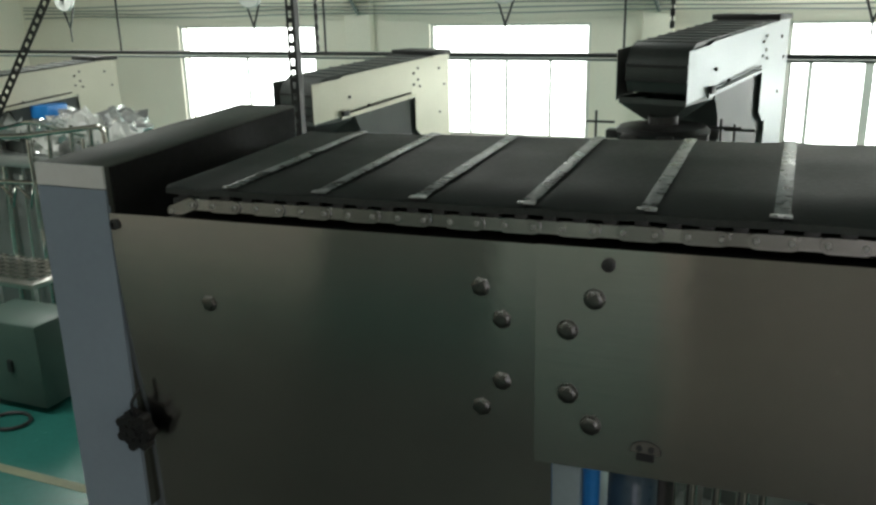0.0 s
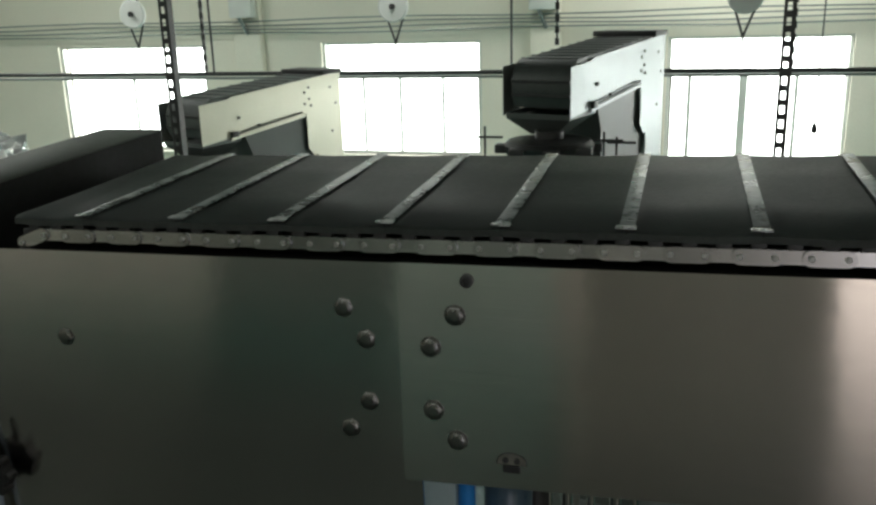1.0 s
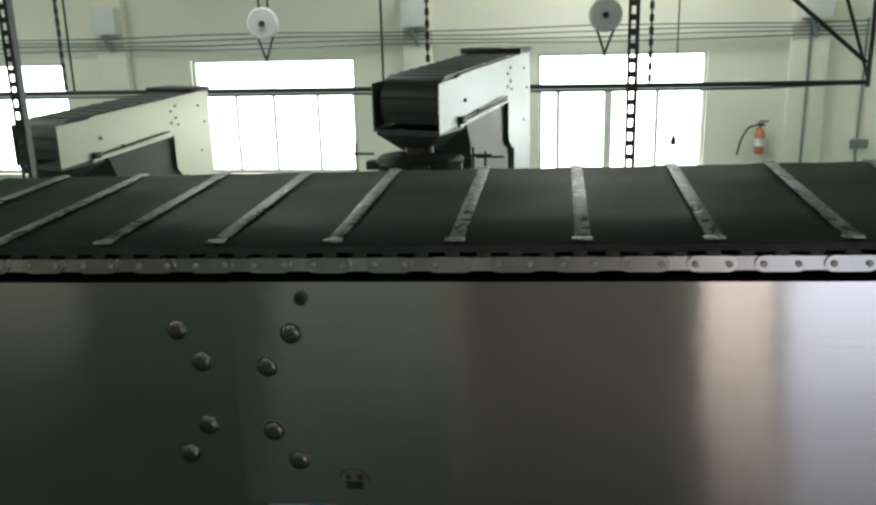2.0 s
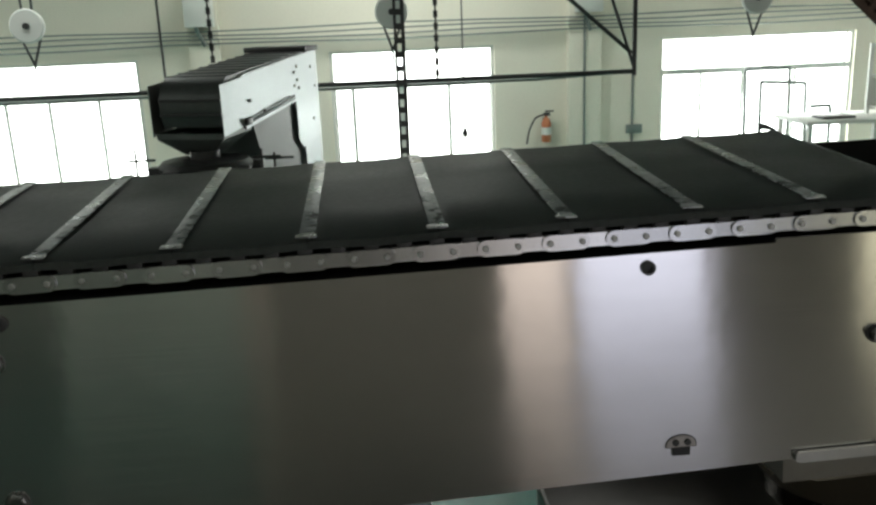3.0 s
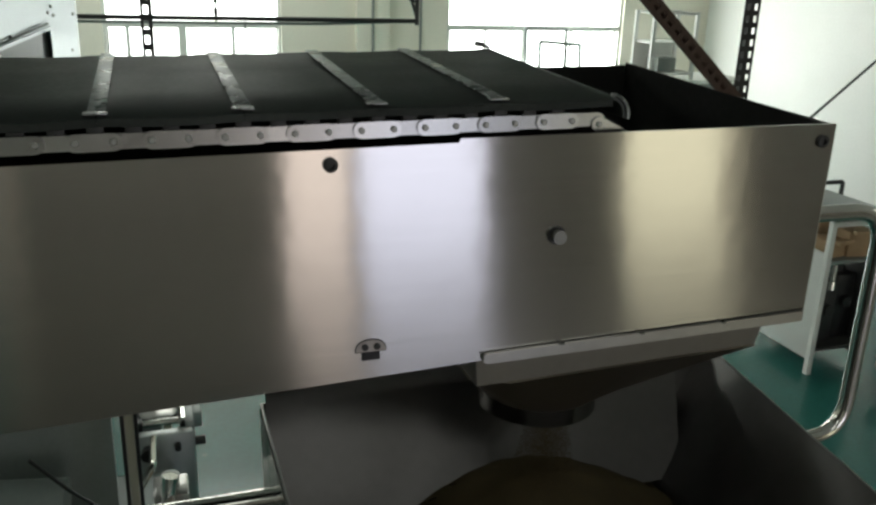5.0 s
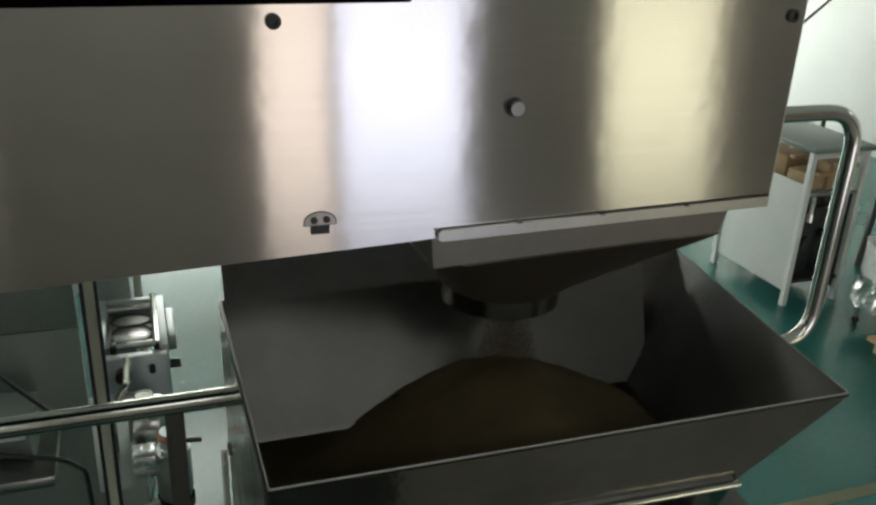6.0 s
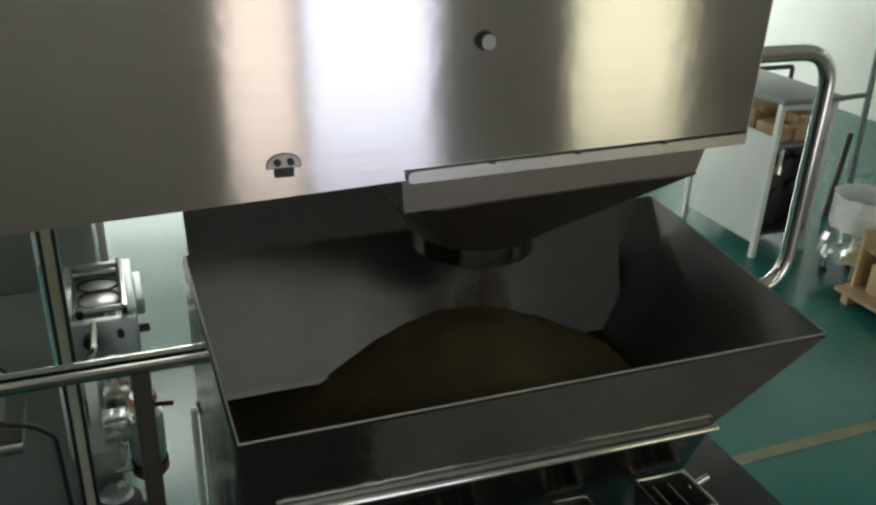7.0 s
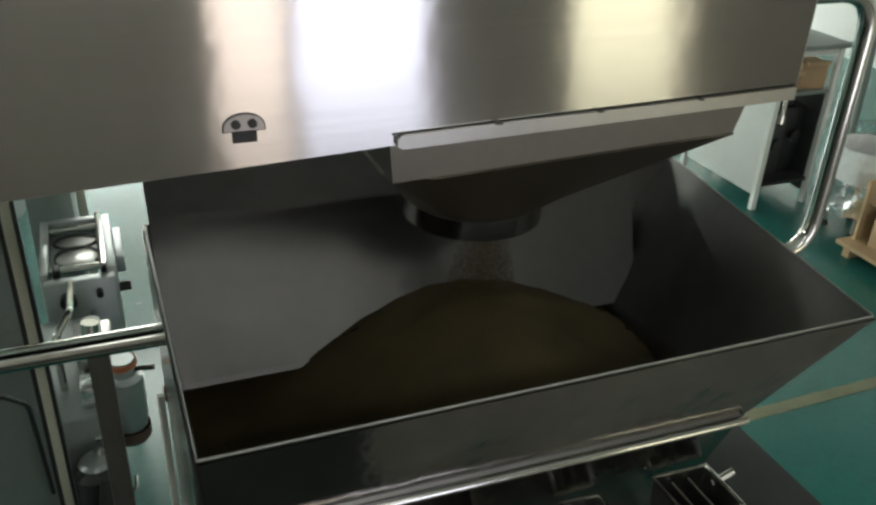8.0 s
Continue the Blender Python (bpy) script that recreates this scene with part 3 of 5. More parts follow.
def chain_piece(name, me, x, y, drop=0.0, tilt=0.0):
    ob = new(name, me)
    ob.parent = chain
    ob.matrix_basis = Matrix.Translation((x, y, T(x) + 0.0198 - drop)) @ Matrix.Rotation(math.atan(-0.0185) + tilt, 4, "Y")
    return ob


for i in range(count + 2):
    x = X0 - 0.02 + i * PITCH
    drop, tilt = 0.0, 0.0
    if i == 0:
        drop, tilt = 0.012, -0.35
    if i == count + 1:
        drop, tilt = 0.006, 0.45
    chain_piece("outer_link" if i % 2 == 0 else "inner_link", outer if i % 2 == 0 else inner, x, 0.014, drop, tilt)
    chain_piece("pin", pin, x, 0.0115 if i % 2 == 0 else 0.0115, drop)
lug = mesh_of("attachment", box(B(), -0.008, 0.009, 0.0, 0.011, 0.0065, 0.0185, 0.001), DARKSTEEL)
for i in range(count):
    chain_piece("attachment", lug, X0 + i * PITCH, 0.0150)
bm = B()
for i in range(count):
    x = X0 + i * PITCH
    prism(bm, [(x + px, T(x) + 0.0245 + pz) for px, pz in stadium(PITCH, 0.022, 4)], "y", BW + 0.010 + 0.004 * (i % 2), BW + 0.013 + 0.004 * (i % 2))
    box(bm, x - 0.012, x + 0.014, BW + 0.003, BW + 0.02, T(x) + 0.034, T(x) + 0.040)
el.add("far_chain", bm, DARKSTEEL, "", None)
for i, x in enumerate((X0, X1)):
    el.add("drum", rod(B(), (x, 0.05, T(x) - 0.05), (x, BW, T(x) - 0.05), 0.066, 24), DARKSTEEL)

# the head lies a little higher on its far side
done = set()
for ob in el.ob.children_recursive:
    if ob.data and ob.data.name not in done and ob.matrix_basis == Matrix.Identity(4) and max(v.co.z for v in ob.data.vertices) > 2.9:
        done.add(ob.data.name)
        for v in ob.data.vertices:
            if v.co.z > 2.85 and v.co.y > 0.012:
                v.co.z += 0.045 * v.co.y

# drive box, filter and pipes hung under the head
db = el.add("drive_box", box(B(), -0.126, -0.040, 0.125, 0.36, 2.2, 2.60, 0.004), DRIVEBOX, "pale blue-grey drive box")
el.add("hanger", box(B(), -0.12, -0.11, 0.30, 0.31, 2.599, 2.68), STEEL, "", db)
bt = el.add("filter_bowl", lathe(B(), [(0.0001, 0.0), (0.036, 0.0), (0.038, 0.02), (0.038, 0.335), (0.030, 0.35), (0.0001, 0.354)], (0.026, 0.20, 2.19), 22), BOWL, "dark blue filter bowl")
el.add("hanger", rod(B(), (0.026, 0.20, 2.543), (0.026, 0.20, 2.68), 0.005, 8), STEEL, "", bt)
el.add("air_hose", rod(B(), (-0.026, 0.14, 2.18), (-0.026, 0.14, 2.61), 0.013, 14), BLUE, "bright blue air hose")
pb = el.add("pipe_bracket", box(B(), -0.02, 0.24, 0.33, 0.35, 2.34, 2.38, 0.004), DULL)
el.add("hanger", box(B(), 0.10, 0.12, 0.352, 0.362, 2.36, 2.68), STEEL, "", pb)
for i, x in enumerate((0.075, 0.105, 0.145, 0.185, 0.215)):
    el.add("pipe", rod(B(), (x, 0.30, 2.05), (x, 0.30, 2.575 - 0.015 * (i % 3)), 0.007 + 0.003 * (i % 2), 12), POLISHED)
el.add("valve", rod(B(), (0.060, 0.26, 2.30), (0.060, 0.26, 2.555), 0.022, 16), DARKSTEEL)
el.add("valve_tip", box(B(), 0.0, 0.04, 0.235, 0.275, 2.545, 2.575, 0.004), WHITEPAINT)
el.add("motor_case", rod(B(), (-0.03, 0.36, 2.3), (0.05, 0.36, 2.3), 0.06, 18), GREYBOX)

# hand knob and its cord
kn = Vector((-0.757, -0.002, 2.562))
bm = rod(B(), kn, kn + Vector((0, -0.020, 0)), 0.031, 28, 0.029)
for k in range(7):
    t = 2 * math.pi * k / 7
    rod(bm, kn + Vector((0.029 * math.cos(t), -0.001, 0.029 * math.sin(t))), kn + Vector((0.029 * math.cos(t), -0.0195, 0.029 * math.sin(t))), 0.0085, 12)
    rod(bm, kn + Vector((0.017 * math.cos(t), -0.019, 0.017 * math.sin(t))), kn + Vector((0.017 * math.cos(t), -0.0225, 0.017 * math.sin(t))), 0.0045, 10)
rod(bm, kn + Vector((0, -0.019, 0)), kn + Vector((0, -0.024, 0)), 0.009, 14)
knob = el.add("hand_knob", bm, BLACK, "black plastic star knob")
el.add("cord", tube(B(), [kn + Vector((0.005, -0.01, 0.02)), kn + Vector((0.0, -0.016, 0.05)), kn + Vector((0.012, -0.004, 0.075))], 0.003, 8, 0.01), BLACK, "", knob)

# ---------------- feed hopper ----------------
HR = [(0.713, -0.065, 2.39), (1.608, -0.072, 2.385), (1.668, 0.486, 2.398), (0.714, 0.486, 2.39)]
HM = [(0.715, -0.03, 2.25), (1.465, -0.03, 2.228), (1.505, 0.458, 2.185), (0.716, 0.458, 2.185)]
HS = [(0.715, -0.028, 2.245), (1.463, -0.028, 2.223), (1.498, 0.45, 2.18), (0.716, 0.45, 2.18)]
HB = [(0.722, 0.137, 1.80), (1.378, 0.137, 1.80), (1.378, 0.39, 1.80), (0.722, 0.39, 1.80)]
hop = Thing("feed_hopper", (1.16, 0.25, 0.0), "open square steel hopper heaped with brown granules", "hopper")
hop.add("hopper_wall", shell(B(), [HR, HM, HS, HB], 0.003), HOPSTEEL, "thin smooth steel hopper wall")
bm = B()
rows = []
for i in range(17):
    z = 2.187 + 0.376 * i / 16
    xa, xb = 0.719, 1.532 + 0.04 * min(i / 8.5, 1)
    rows.append([])
    for k in range(25):
        x = xa + (xb - xa) * k / 24
        y = 0.340 + (z - 2.187) * 0.6395 + 0.0012 * noise.noise(Vector((x * 5, z * 5, 7)))
        rows[-1].append(bm.verts.new((x, y, z)))
sheet = [bm.faces.new((r0[k], r0[k + 1], r1[k + 1], r1[k])) for r0, r1 in zip(rows, rows[1:]) for k in range(24)]
bmesh.ops.solidify(bm, geom=sheet, thickness=-0.003)
bmesh.ops.recalc_face_normals(bm, faces=bm.faces[:])
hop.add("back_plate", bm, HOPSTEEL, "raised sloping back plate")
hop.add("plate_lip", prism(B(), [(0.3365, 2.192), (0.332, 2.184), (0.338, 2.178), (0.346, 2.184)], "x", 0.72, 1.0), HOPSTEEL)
bm = B()
for a, b in zip([HR[3], *HR[:2]], HR[:3]):
    tube(bm, [a, b], 0.0015, 8)
hop.add("rim", bm, DULL, "thin bright rim")
bm = B()
corners = ((0.7135, -0.0672, 2.3885), (1.6065, -0.0742, 2.3835), (1.4655, -0.0325, 2.2305), (0.7150, -0.0322, 2.2525))
lo, hi = [bm.verts.new((x, y - 0.0035, z)) for x, y, z in corners], [bm.verts.new((x, y - 0.0015, z)) for x, y, z in corners]
for q in (lo, hi[::-1], *[(lo[i], hi[i], hi[(i + 1) % 4], lo[(i + 1) % 4]) for i in range(4)]):
    bm.faces.new(q)
bmesh.ops.recalc_face_normals(bm, faces=bm.faces[:])
hop.add("front_skin", bm, FRONTSHEET, "mirror-like front sheet, dark reflections put into its colour")
hop.add("front_bar", tube(B(), [(0.760, -0.043, 2.247), (1.460, -0.043, 2.223)], 0.0062, 12), POLISHED, "shiny round bar")
fold = hop.add("front_fold", prism(B(), [(-0.034, 2.231), (-0.0358, 2.2355), (-0.0368, 2.2355), (-0.041, 2.231)], "x", 0.760, 1.450), HOPSTEEL, "bright folded edge")
for v in fold.data.vertices:
    v.co.z += 0.035 * (1.45 - v.co.x)
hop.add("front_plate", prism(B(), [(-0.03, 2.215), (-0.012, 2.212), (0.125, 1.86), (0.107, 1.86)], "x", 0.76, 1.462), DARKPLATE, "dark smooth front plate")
bm = box(B(), 0.84, 1.49, 0.06, 0.5, 1.0, 1.79, 0.01)
hop.add("machine_body", bm, DULL)
for x in (0.82, 1.50):
    for y in (0.05, 0.48):
        hop.add("leg", box(B(), x - 0.02, x + 0.02, y - 0.02, y + 0.02, 0, 1.82), STEEL)

hop.add("side_channel", box(box(B(), 0.694, 0.697, 0.40, 0.447, 1.2, 2.10), 0.697, 0.706, 0.44, 0.447, 1.2, 2.10), FRAMEM, "thin bright upright channel")
hop.add("channel_stay", box(B(), 0.697, 0.73, 0.43, 0.439, 1.84, 1.86), STEEL)
# brighter copy of the hopper steel, laid over the wall's outer side
hop.add("side_skin", prism(B(), [(-0.062, 2.384), (0.474, 2.386), (0.448, 2.18), (0.39, 1.80), (0.137, 1.80), (-0.028, 2.24)], "x", 0.7085, 0.7105), SKIN, "polished outer skin with streaky reflections")

# granules heaped in the hopper
bm = B()
N, R = 180, 20
ap = Vector((1.18, 0.25, 2.315))
rows = []
for i in range(R + 1):
    row = []
    for k in range(N):
        t = 2 * math.pi * k / N
        dx, dy = math.cos(t), math.sin(t)
        d = 0.6 * i / R
        for _ in range(8):
            zz = max(ap.z + 0.016 - 0.155 * math.hypot(d / 0.3, 0.12) ** 1.08, 2.12)
            f = (zz - 2.185) / 0.205
            x0, x1, y0, y1 = 0.718, 1.500 + 0.108 * f, -0.013 - 0.075 * f, 0.338 + 0.13 * max(f, 0) if f > -0.12 else 0.44
            lim = min((x1 - ap.x) / dx if dx > 1e-6 else (x0 - ap.x) / dx if dx < -1e-6 else 9, (y1 - ap.y) / dy if dy > 1e-6 else (y0 - ap.y) / dy if dy < -1e-6 else 9) + (0.014 if dy > 0.3 else 0.002)
            d = min(d, lim)
        x, y = ap.x + dx * d, ap.y + dy * d
        row.append(bm.verts.new((x, y, zz + 0.004 * noise.noise(Vector((x * 25, y * 25, 1))))))
    rows.append(row)
for r0, r1 in zip(rows, rows[1:]):
    for k in range(N):
        bm.faces.new((r0[k], r0[(k + 1) % N], r1[(k + 1) % N], r1[k]))
bmesh.ops.remove_doubles(bm, verts=bm.verts[:], dist=0.0004)
bmesh.ops.recalc_face_normals(bm, faces=bm.faces[:])
single("granule_heap", bm, GRAIN, "heap of fine brown granules in the hopper", "granules", "stuff")

# granules falling from the outlet
rng = random.Random(11)
verts, faces = [], []
for i in range(14000):
    q = rng.random() ** 0.6
    r = (0.030 + 0.028 * q) * rng.random() ** 0.7
    t, g = rng.uniform(0, 2 * math.pi), rng.uniform(0.00025, 0.0005)
    c = (1.178 + r * math.cos(t), 0.262 + r * math.sin(t), 2.448 - 0.14 * q)
    n0 = len(verts)
    verts += [(c[0] + g, c[1], c[2] - g), (c[0] - g, c[1] + g, c[2] - g), (c[0] - g, c[1] - g, c[2] - g), (c[0], c[1], c[2] + 3 * g)]
    faces += [(n0 + u, n0 + v, n0 + w) for u, v, w in ((0, 1, 3), (1, 2, 3), (2, 0, 3), (2, 1, 0))]
stream = bpy.data.meshes.new("granule_stream")
stream.from_pydata(verts, [], faces)
stream.materials.append(FALLING)
tagged(new("granule_stream", stream), "loose granules falling from the outlet ring", "granules", kind="stuff")

# ---------------- handrails ----------------
rail = Thing("handrail", (0.62, 0.47, 0.0), "polished round steel handrail on a square post", "handrail")
rail.add("top_rail", tube(B(), [(-0.51, 0.47, 2.2), (0.715, 0.47, 2.2)], 0.019, 16), POLISHED)
rail.add("post", box(B(), 0.600, 0.634, 0.455, 0.480, 0, 2.186, 0.004), DARKPOST)
loop = Thing("handrail", (1.98, 0.42, 0.0), "polished bent tube guard rail beside the hopper", "handrail")
loop.add("bent_tube", tube(B(), [(1.46, 0.425, 2.7), (2.02, 0.425, 2.7), (2.02, 0.425, 2.165), (1.53, 0.425, 2.165)], 0.017, 16, 0.085, 8), POLISHED)
loop.add("post", rod(B(), (1.62, 0.425, 0), (1.62, 0.425, 2.15), 0.019, 14), POLISHED)

# ---------------- slotted hangers ----------------


def slotted(bm, a, b, w, y, side=0.0):
    """A flat bar with a row of long slots, from a to b in the plane of the wall."""
    a, b = Vector(a), Vector(b)
    d = (b - a).normalized()
    nrm = Vector((d.z, 0, -d.x))
    L = (b - a).length
    pitch, slot = 0.046, 0.026

    def quad(s0, s1, n0, n1):
        p = [a + d * s0 + nrm * n0, a + d * s1 + nrm * n0, a + d * s1 + nrm * n1, a + d * s0 + nrm * n1]
        prism(bm, [(q.x, q.z) for q in p], "y", y, y + 0.003)

    h = w / 2
    quad(0, L, -h, -h * 0.42)
    quad(0, L, h * 0.42, h)
    s = 0.0
    while s < L:
        quad(s, min(s + pitch - slot, L), -h * 0.42, h * 0.42)
        s += pitch
    return bm


def hanger(x, y, w, label, mat, double=False):
    t = Thing("slotted_post", (x, y, TOP + 0.2), label, "post", "slotted posts")
    t.add("front_flange", slotted(B(), (x, 0, 2.6), (x, 0, TOP + 0.2), w, y), mat)
    t.add("side_flange", box(B(), x + w / 2, x + w / 2 + 0.003, y, y + w, 2.6, TOP + 0.2), mat)
    if double:
        t.add("rear_flange", slotted(B(), (x + w + 0.008, 0, 2.6), (x + w + 0.008, 0, TOP + 0.2), w, y + 0.01), mat)
    return t


hanger(-1.67, 2.0, 0.036, "black perforated angle-steel post", DARKSTEEL)
hanger(0.566, 2.0, 0.034, "black perforated angle-steel post", DARKSTEEL)
hanger(2.82, 2.0, 0.036, "black perforated angle-steel post carrying a rusty brace", DARKSTEEL, True)
hanger(-3.95, 2.0, 0.036, "black perforated angle-steel post", DARKSTEEL)
bm = slotted(B(), (2.84, 0, 2.66), (0.566 + 0.02, 0, 4.62), 0.06, 1.99)
prism(bm, [(2.845, 2.640), (2.868, 2.668), (0.614, 4.648), (0.591, 4.620)], "y", 1.994, 2.04)
prism(bm, [(2.815, 2.635), (2.845, 2.655), (0.591, 4.625), (0.561, 4.605)], "y", 1.994, 1.999)
single("brace", bm, RUST, "rusty slotted diagonal brace between posts", "brace")
single("brace", slotted(B(), (-3.93, 0, 2.0), (-1.69, 0, 4.8), 0.045, 1.99), DARKSTEEL, "dark slotted diagonal brace between posts", "brace")

# ---------------- overhead pipe and lamps ----------------
pipe = Thing("overhead_pipe", (-4.0, 7.52, TOP + 0.2), "thin dark pipe hung level under the ceiling", "pipe")
pipe.add("pipe_run", tube(B(), [(WEST + 0.2, 7.52, 2.66), (3.155, 7.52, 2.64)], 0.022, 10), DARKSTEEL)
pipe.add("pipe_run", tube(B(), [(WEST + 0.2, 7.56, 2.60), (2.2, 7.56, 2.60), (3.155, 7.53, 2.64)], 0.014, 8), GREYBOX)
pipe.add("drop_rod", rod(B(), (3.15, 7.52, 2.60), (3.15, 7.52, TOP + 0.2), 0.022, 10), DARKSTEEL)
pipe.add("stay", rod(B(), (3.12, 7.52, 2.82), (1.5, 7.52, 4.2), 0.02, 8), DARKSTEEL)
pipe.add("stay", rod(B(), (3.14, 7.52, 2.70), (2.55, 7.52, 4.4), 0.016, 8), DARKSTEEL)
for x in (-10.5, -7.6, -4.7, -1.4):
    pipe.add("drop_rod", rod(B(), (x, 7.52, 2.66), (x, 7.52, TOP + 0.2), 0.012, 8), DARKSTEEL)


def disc_lamp(x, z):
    t = Thing("hanging_disc", (x, 9, TOP + 0.2), "white round disc with a dark hub on a forked hanger", "lamp", "hanging discs")
    bm = lathe(B(), [(0.0001, 0.03), (0.17, 0.03), (0.185, 0.015), (0.185, -0.015), (0.17, -0.03), (0.0001, -0.03)], (0, 0, 0), 32)
    bmesh.ops.rotate(bm, verts=bm.verts[:], cent=(0, 0, 0), matrix=Matrix.Rotation(radians(90), 3, "X"))
    bmesh.ops.translate(bm, verts=bm.verts[:], vec=(x, 9, z))
    d = t.add("disc", bm, WHITEPAINT)
    t.add("hub", rod(B(), (x, 8.97, z), (x, 8.94, z), 0.035, 16), DARKSTEEL, "", d)
    for s in (-0.12, 0.13):
        t.add("fork", rod(B(), (x + s, 9.05, TOP + 0.2), (x + s * 0.4, 9.05, z + 0.1), 0.014, 8), DARKSTEEL)
        t.add("fork", rod(B(), (x + s * 0.9, 9.05, z - 0.1), (x, 9.05, z - 0.42), 0.014, 8), DARKSTEEL)
    t.add("cord", rod(B(), (x, 9.05, z - 0.42), (x, 9.05, z - 0.62), 0.012, 8), DARKSTEEL)


for x in (-9.92, -6.67, -3.11, 0.83, 5.07):
    disc_lamp(x, 3.31)

# ---------------- platform behind the conveyor ----------------
# out of view; its extent and dark colour shape what the side panels mirror
bm = box(B(), -3.6, 1.1, -2.3, -0.2, 1.42, 1.48)
for x in (-3.5, -1.25, 1.0):
    for y in (-2.2, -0.3):
        box(bm, x - 0.04, x + 0.04, y - 0.04, y + 0.04, 0.0, 1.419)
structure("platform", bm, DECK, "service platform on square posts, unseen, dark and sized for steel reflections")

# ---------------- elevators across the aisle ----------------


def far_elevator(x, y, dz, mat, label, turn=-17.9):
    """The head of a slat elevator seen from its outlet; local y runs away from the outlet."""
    t = Thing("bucket_elevator", (0, 0, 0), label, "conveyor", "elevators across the aisle")
    W = 0.49
    f = -dz
    side = [(0, 2.565), (1.22, 2.69), (1.22, 2.38), (1.3, 2.30), (1.34, 2.32), (1.34, f), (1.70, f), (1.70, 3.03), (0.35, 2.925), (0.3, 2.905), (0, 2.885)]
    t.add("side_panel", prism(B(), side, "x", -0.004, 0.0), mat, "smooth bright side panel")
    t.add("side_panel", prism(B(), side, "x", -W, -W + 0.004), DULL)
    t.add("rear_panel", box(B(), -W + 0.004, -0.004, 1.69, 1.70, f, 3.05), DULL)
    t.add("hood", box(B(), -W - 0.01, 0.012, 1.45, 1.72, 3.02, 3.06, 0.004), DARKSTEEL, "dark hood plate")
    pts = [(0.06, 2.62), (0.03, 2.70), (0.03, 2.80), (0.07, 2.88), (0.14, 2.925), (1.45, 3.02), (1.45, 2.9), (0.3, 2.70)]
    belt = t.add("belt", prism(B(), pts, "x", -W + 0.05, -0.02), RUBBER, "dark slat belt")
    for k in range(9):
        s = 0.16 + k * 0.145
        z = 2.927 + (s - 0.14) * 0.0725
        t.add("cleat", prism(B(), [(s, z), (s + 0.02, z + 0.0015), (s + 0.02, z + 0.006), (s, z + 0.0045)], "x", -W + 0.05, -0.02), DARKSTEEL, "", belt)
    for z in (2.70, 2.79):
        t.add("cleat", box(B(), -W + 0.05, -0.02, 0.018, 0.032, z - 0.008, z + 0.008), DARKSTEEL, "", belt)
    t.add("edge_strip", prism(B(), [(0.30, 2.575), (1.2, 2.668), (1.2, 2.69), (0.30, 2.60)], "x", 0.0, 0.012), mat)
    t.add("latch_rod", rod(B(), (0.02, 0.36, 2.625), (0.02, 1.14, 2.712), 0.007, 8), BLACK, "thin dark latch rod")
    t.add("latch_block", box(B(), 0.001, 0.03, 0.30, 0.37, 2.60, 2.645, 0.004), BLACK)
    for s, z in ((0.4, 2.75), (0.62, 2.66)):
        t.add("bolt", rod(B(), (0, s, z), (0.014, s, z), 0.012, 10), DARKSTEEL)
    for s, z in ((1.2, 2.78), (1.26, 2.82), (1.2, 2.88), (1.26, 2.92), (1.28, 2.76), (1.55, 2.9), (1.55, 2.5), (1.62, 2.75)):
        t.add("bolt", rod(B(), (0, s, z), (0.01, s, z), 0.011, 8), BOLT)
    t.add("guard_box", prism(B(), [(0.56, 2.0), (0.56, 2.42), (0.48, 2.60), (1.2, 2.67), (1.33, 2.30), (1.33, 2.0)], "x", -W + 0.03, -0.03), GUARD, "dark grey guard box")
    top = [(-W + 0.02, 0.01, 2.585), (-0.01, 0.01, 2.585), (-0.01, 0.42, 2.60), (-W + 0.02, 0.42, 2.60)]
    mid = [(-W + 0.02, 0.01, 2.55), (-0.01, 0.01, 2.55), (-0.01, 0.42, 2.56), (-W + 0.02, 0.42, 2.56)]
    low = [(-W + 0.16, 0.1, 2.44), (-0.15, 0.1, 2.44), (-0.15, 0.3, 2.44), (-W + 0.16, 0.3, 2.44)]
    t.add("chute", shell(B(), [top, mid, low], 0.004), GUARD, "dark tapered outlet chute")
    t.ob.matrix_basis = pose(x, y, dz, 0, 0, turn)
    return t


far_elevator(-0.427, 4.475, 0.0, FARSTEEL, "bright stainless elevator head with dark slat belt")
far_elevator(-3.364, 4.95, -0.30, IVORY, "ivory-toned steel elevator head with dark slat belt")
far_elevator(-7.35, 4.95, -0.38, IVORY, "ivory-toned steel elevator head beside the clutter")


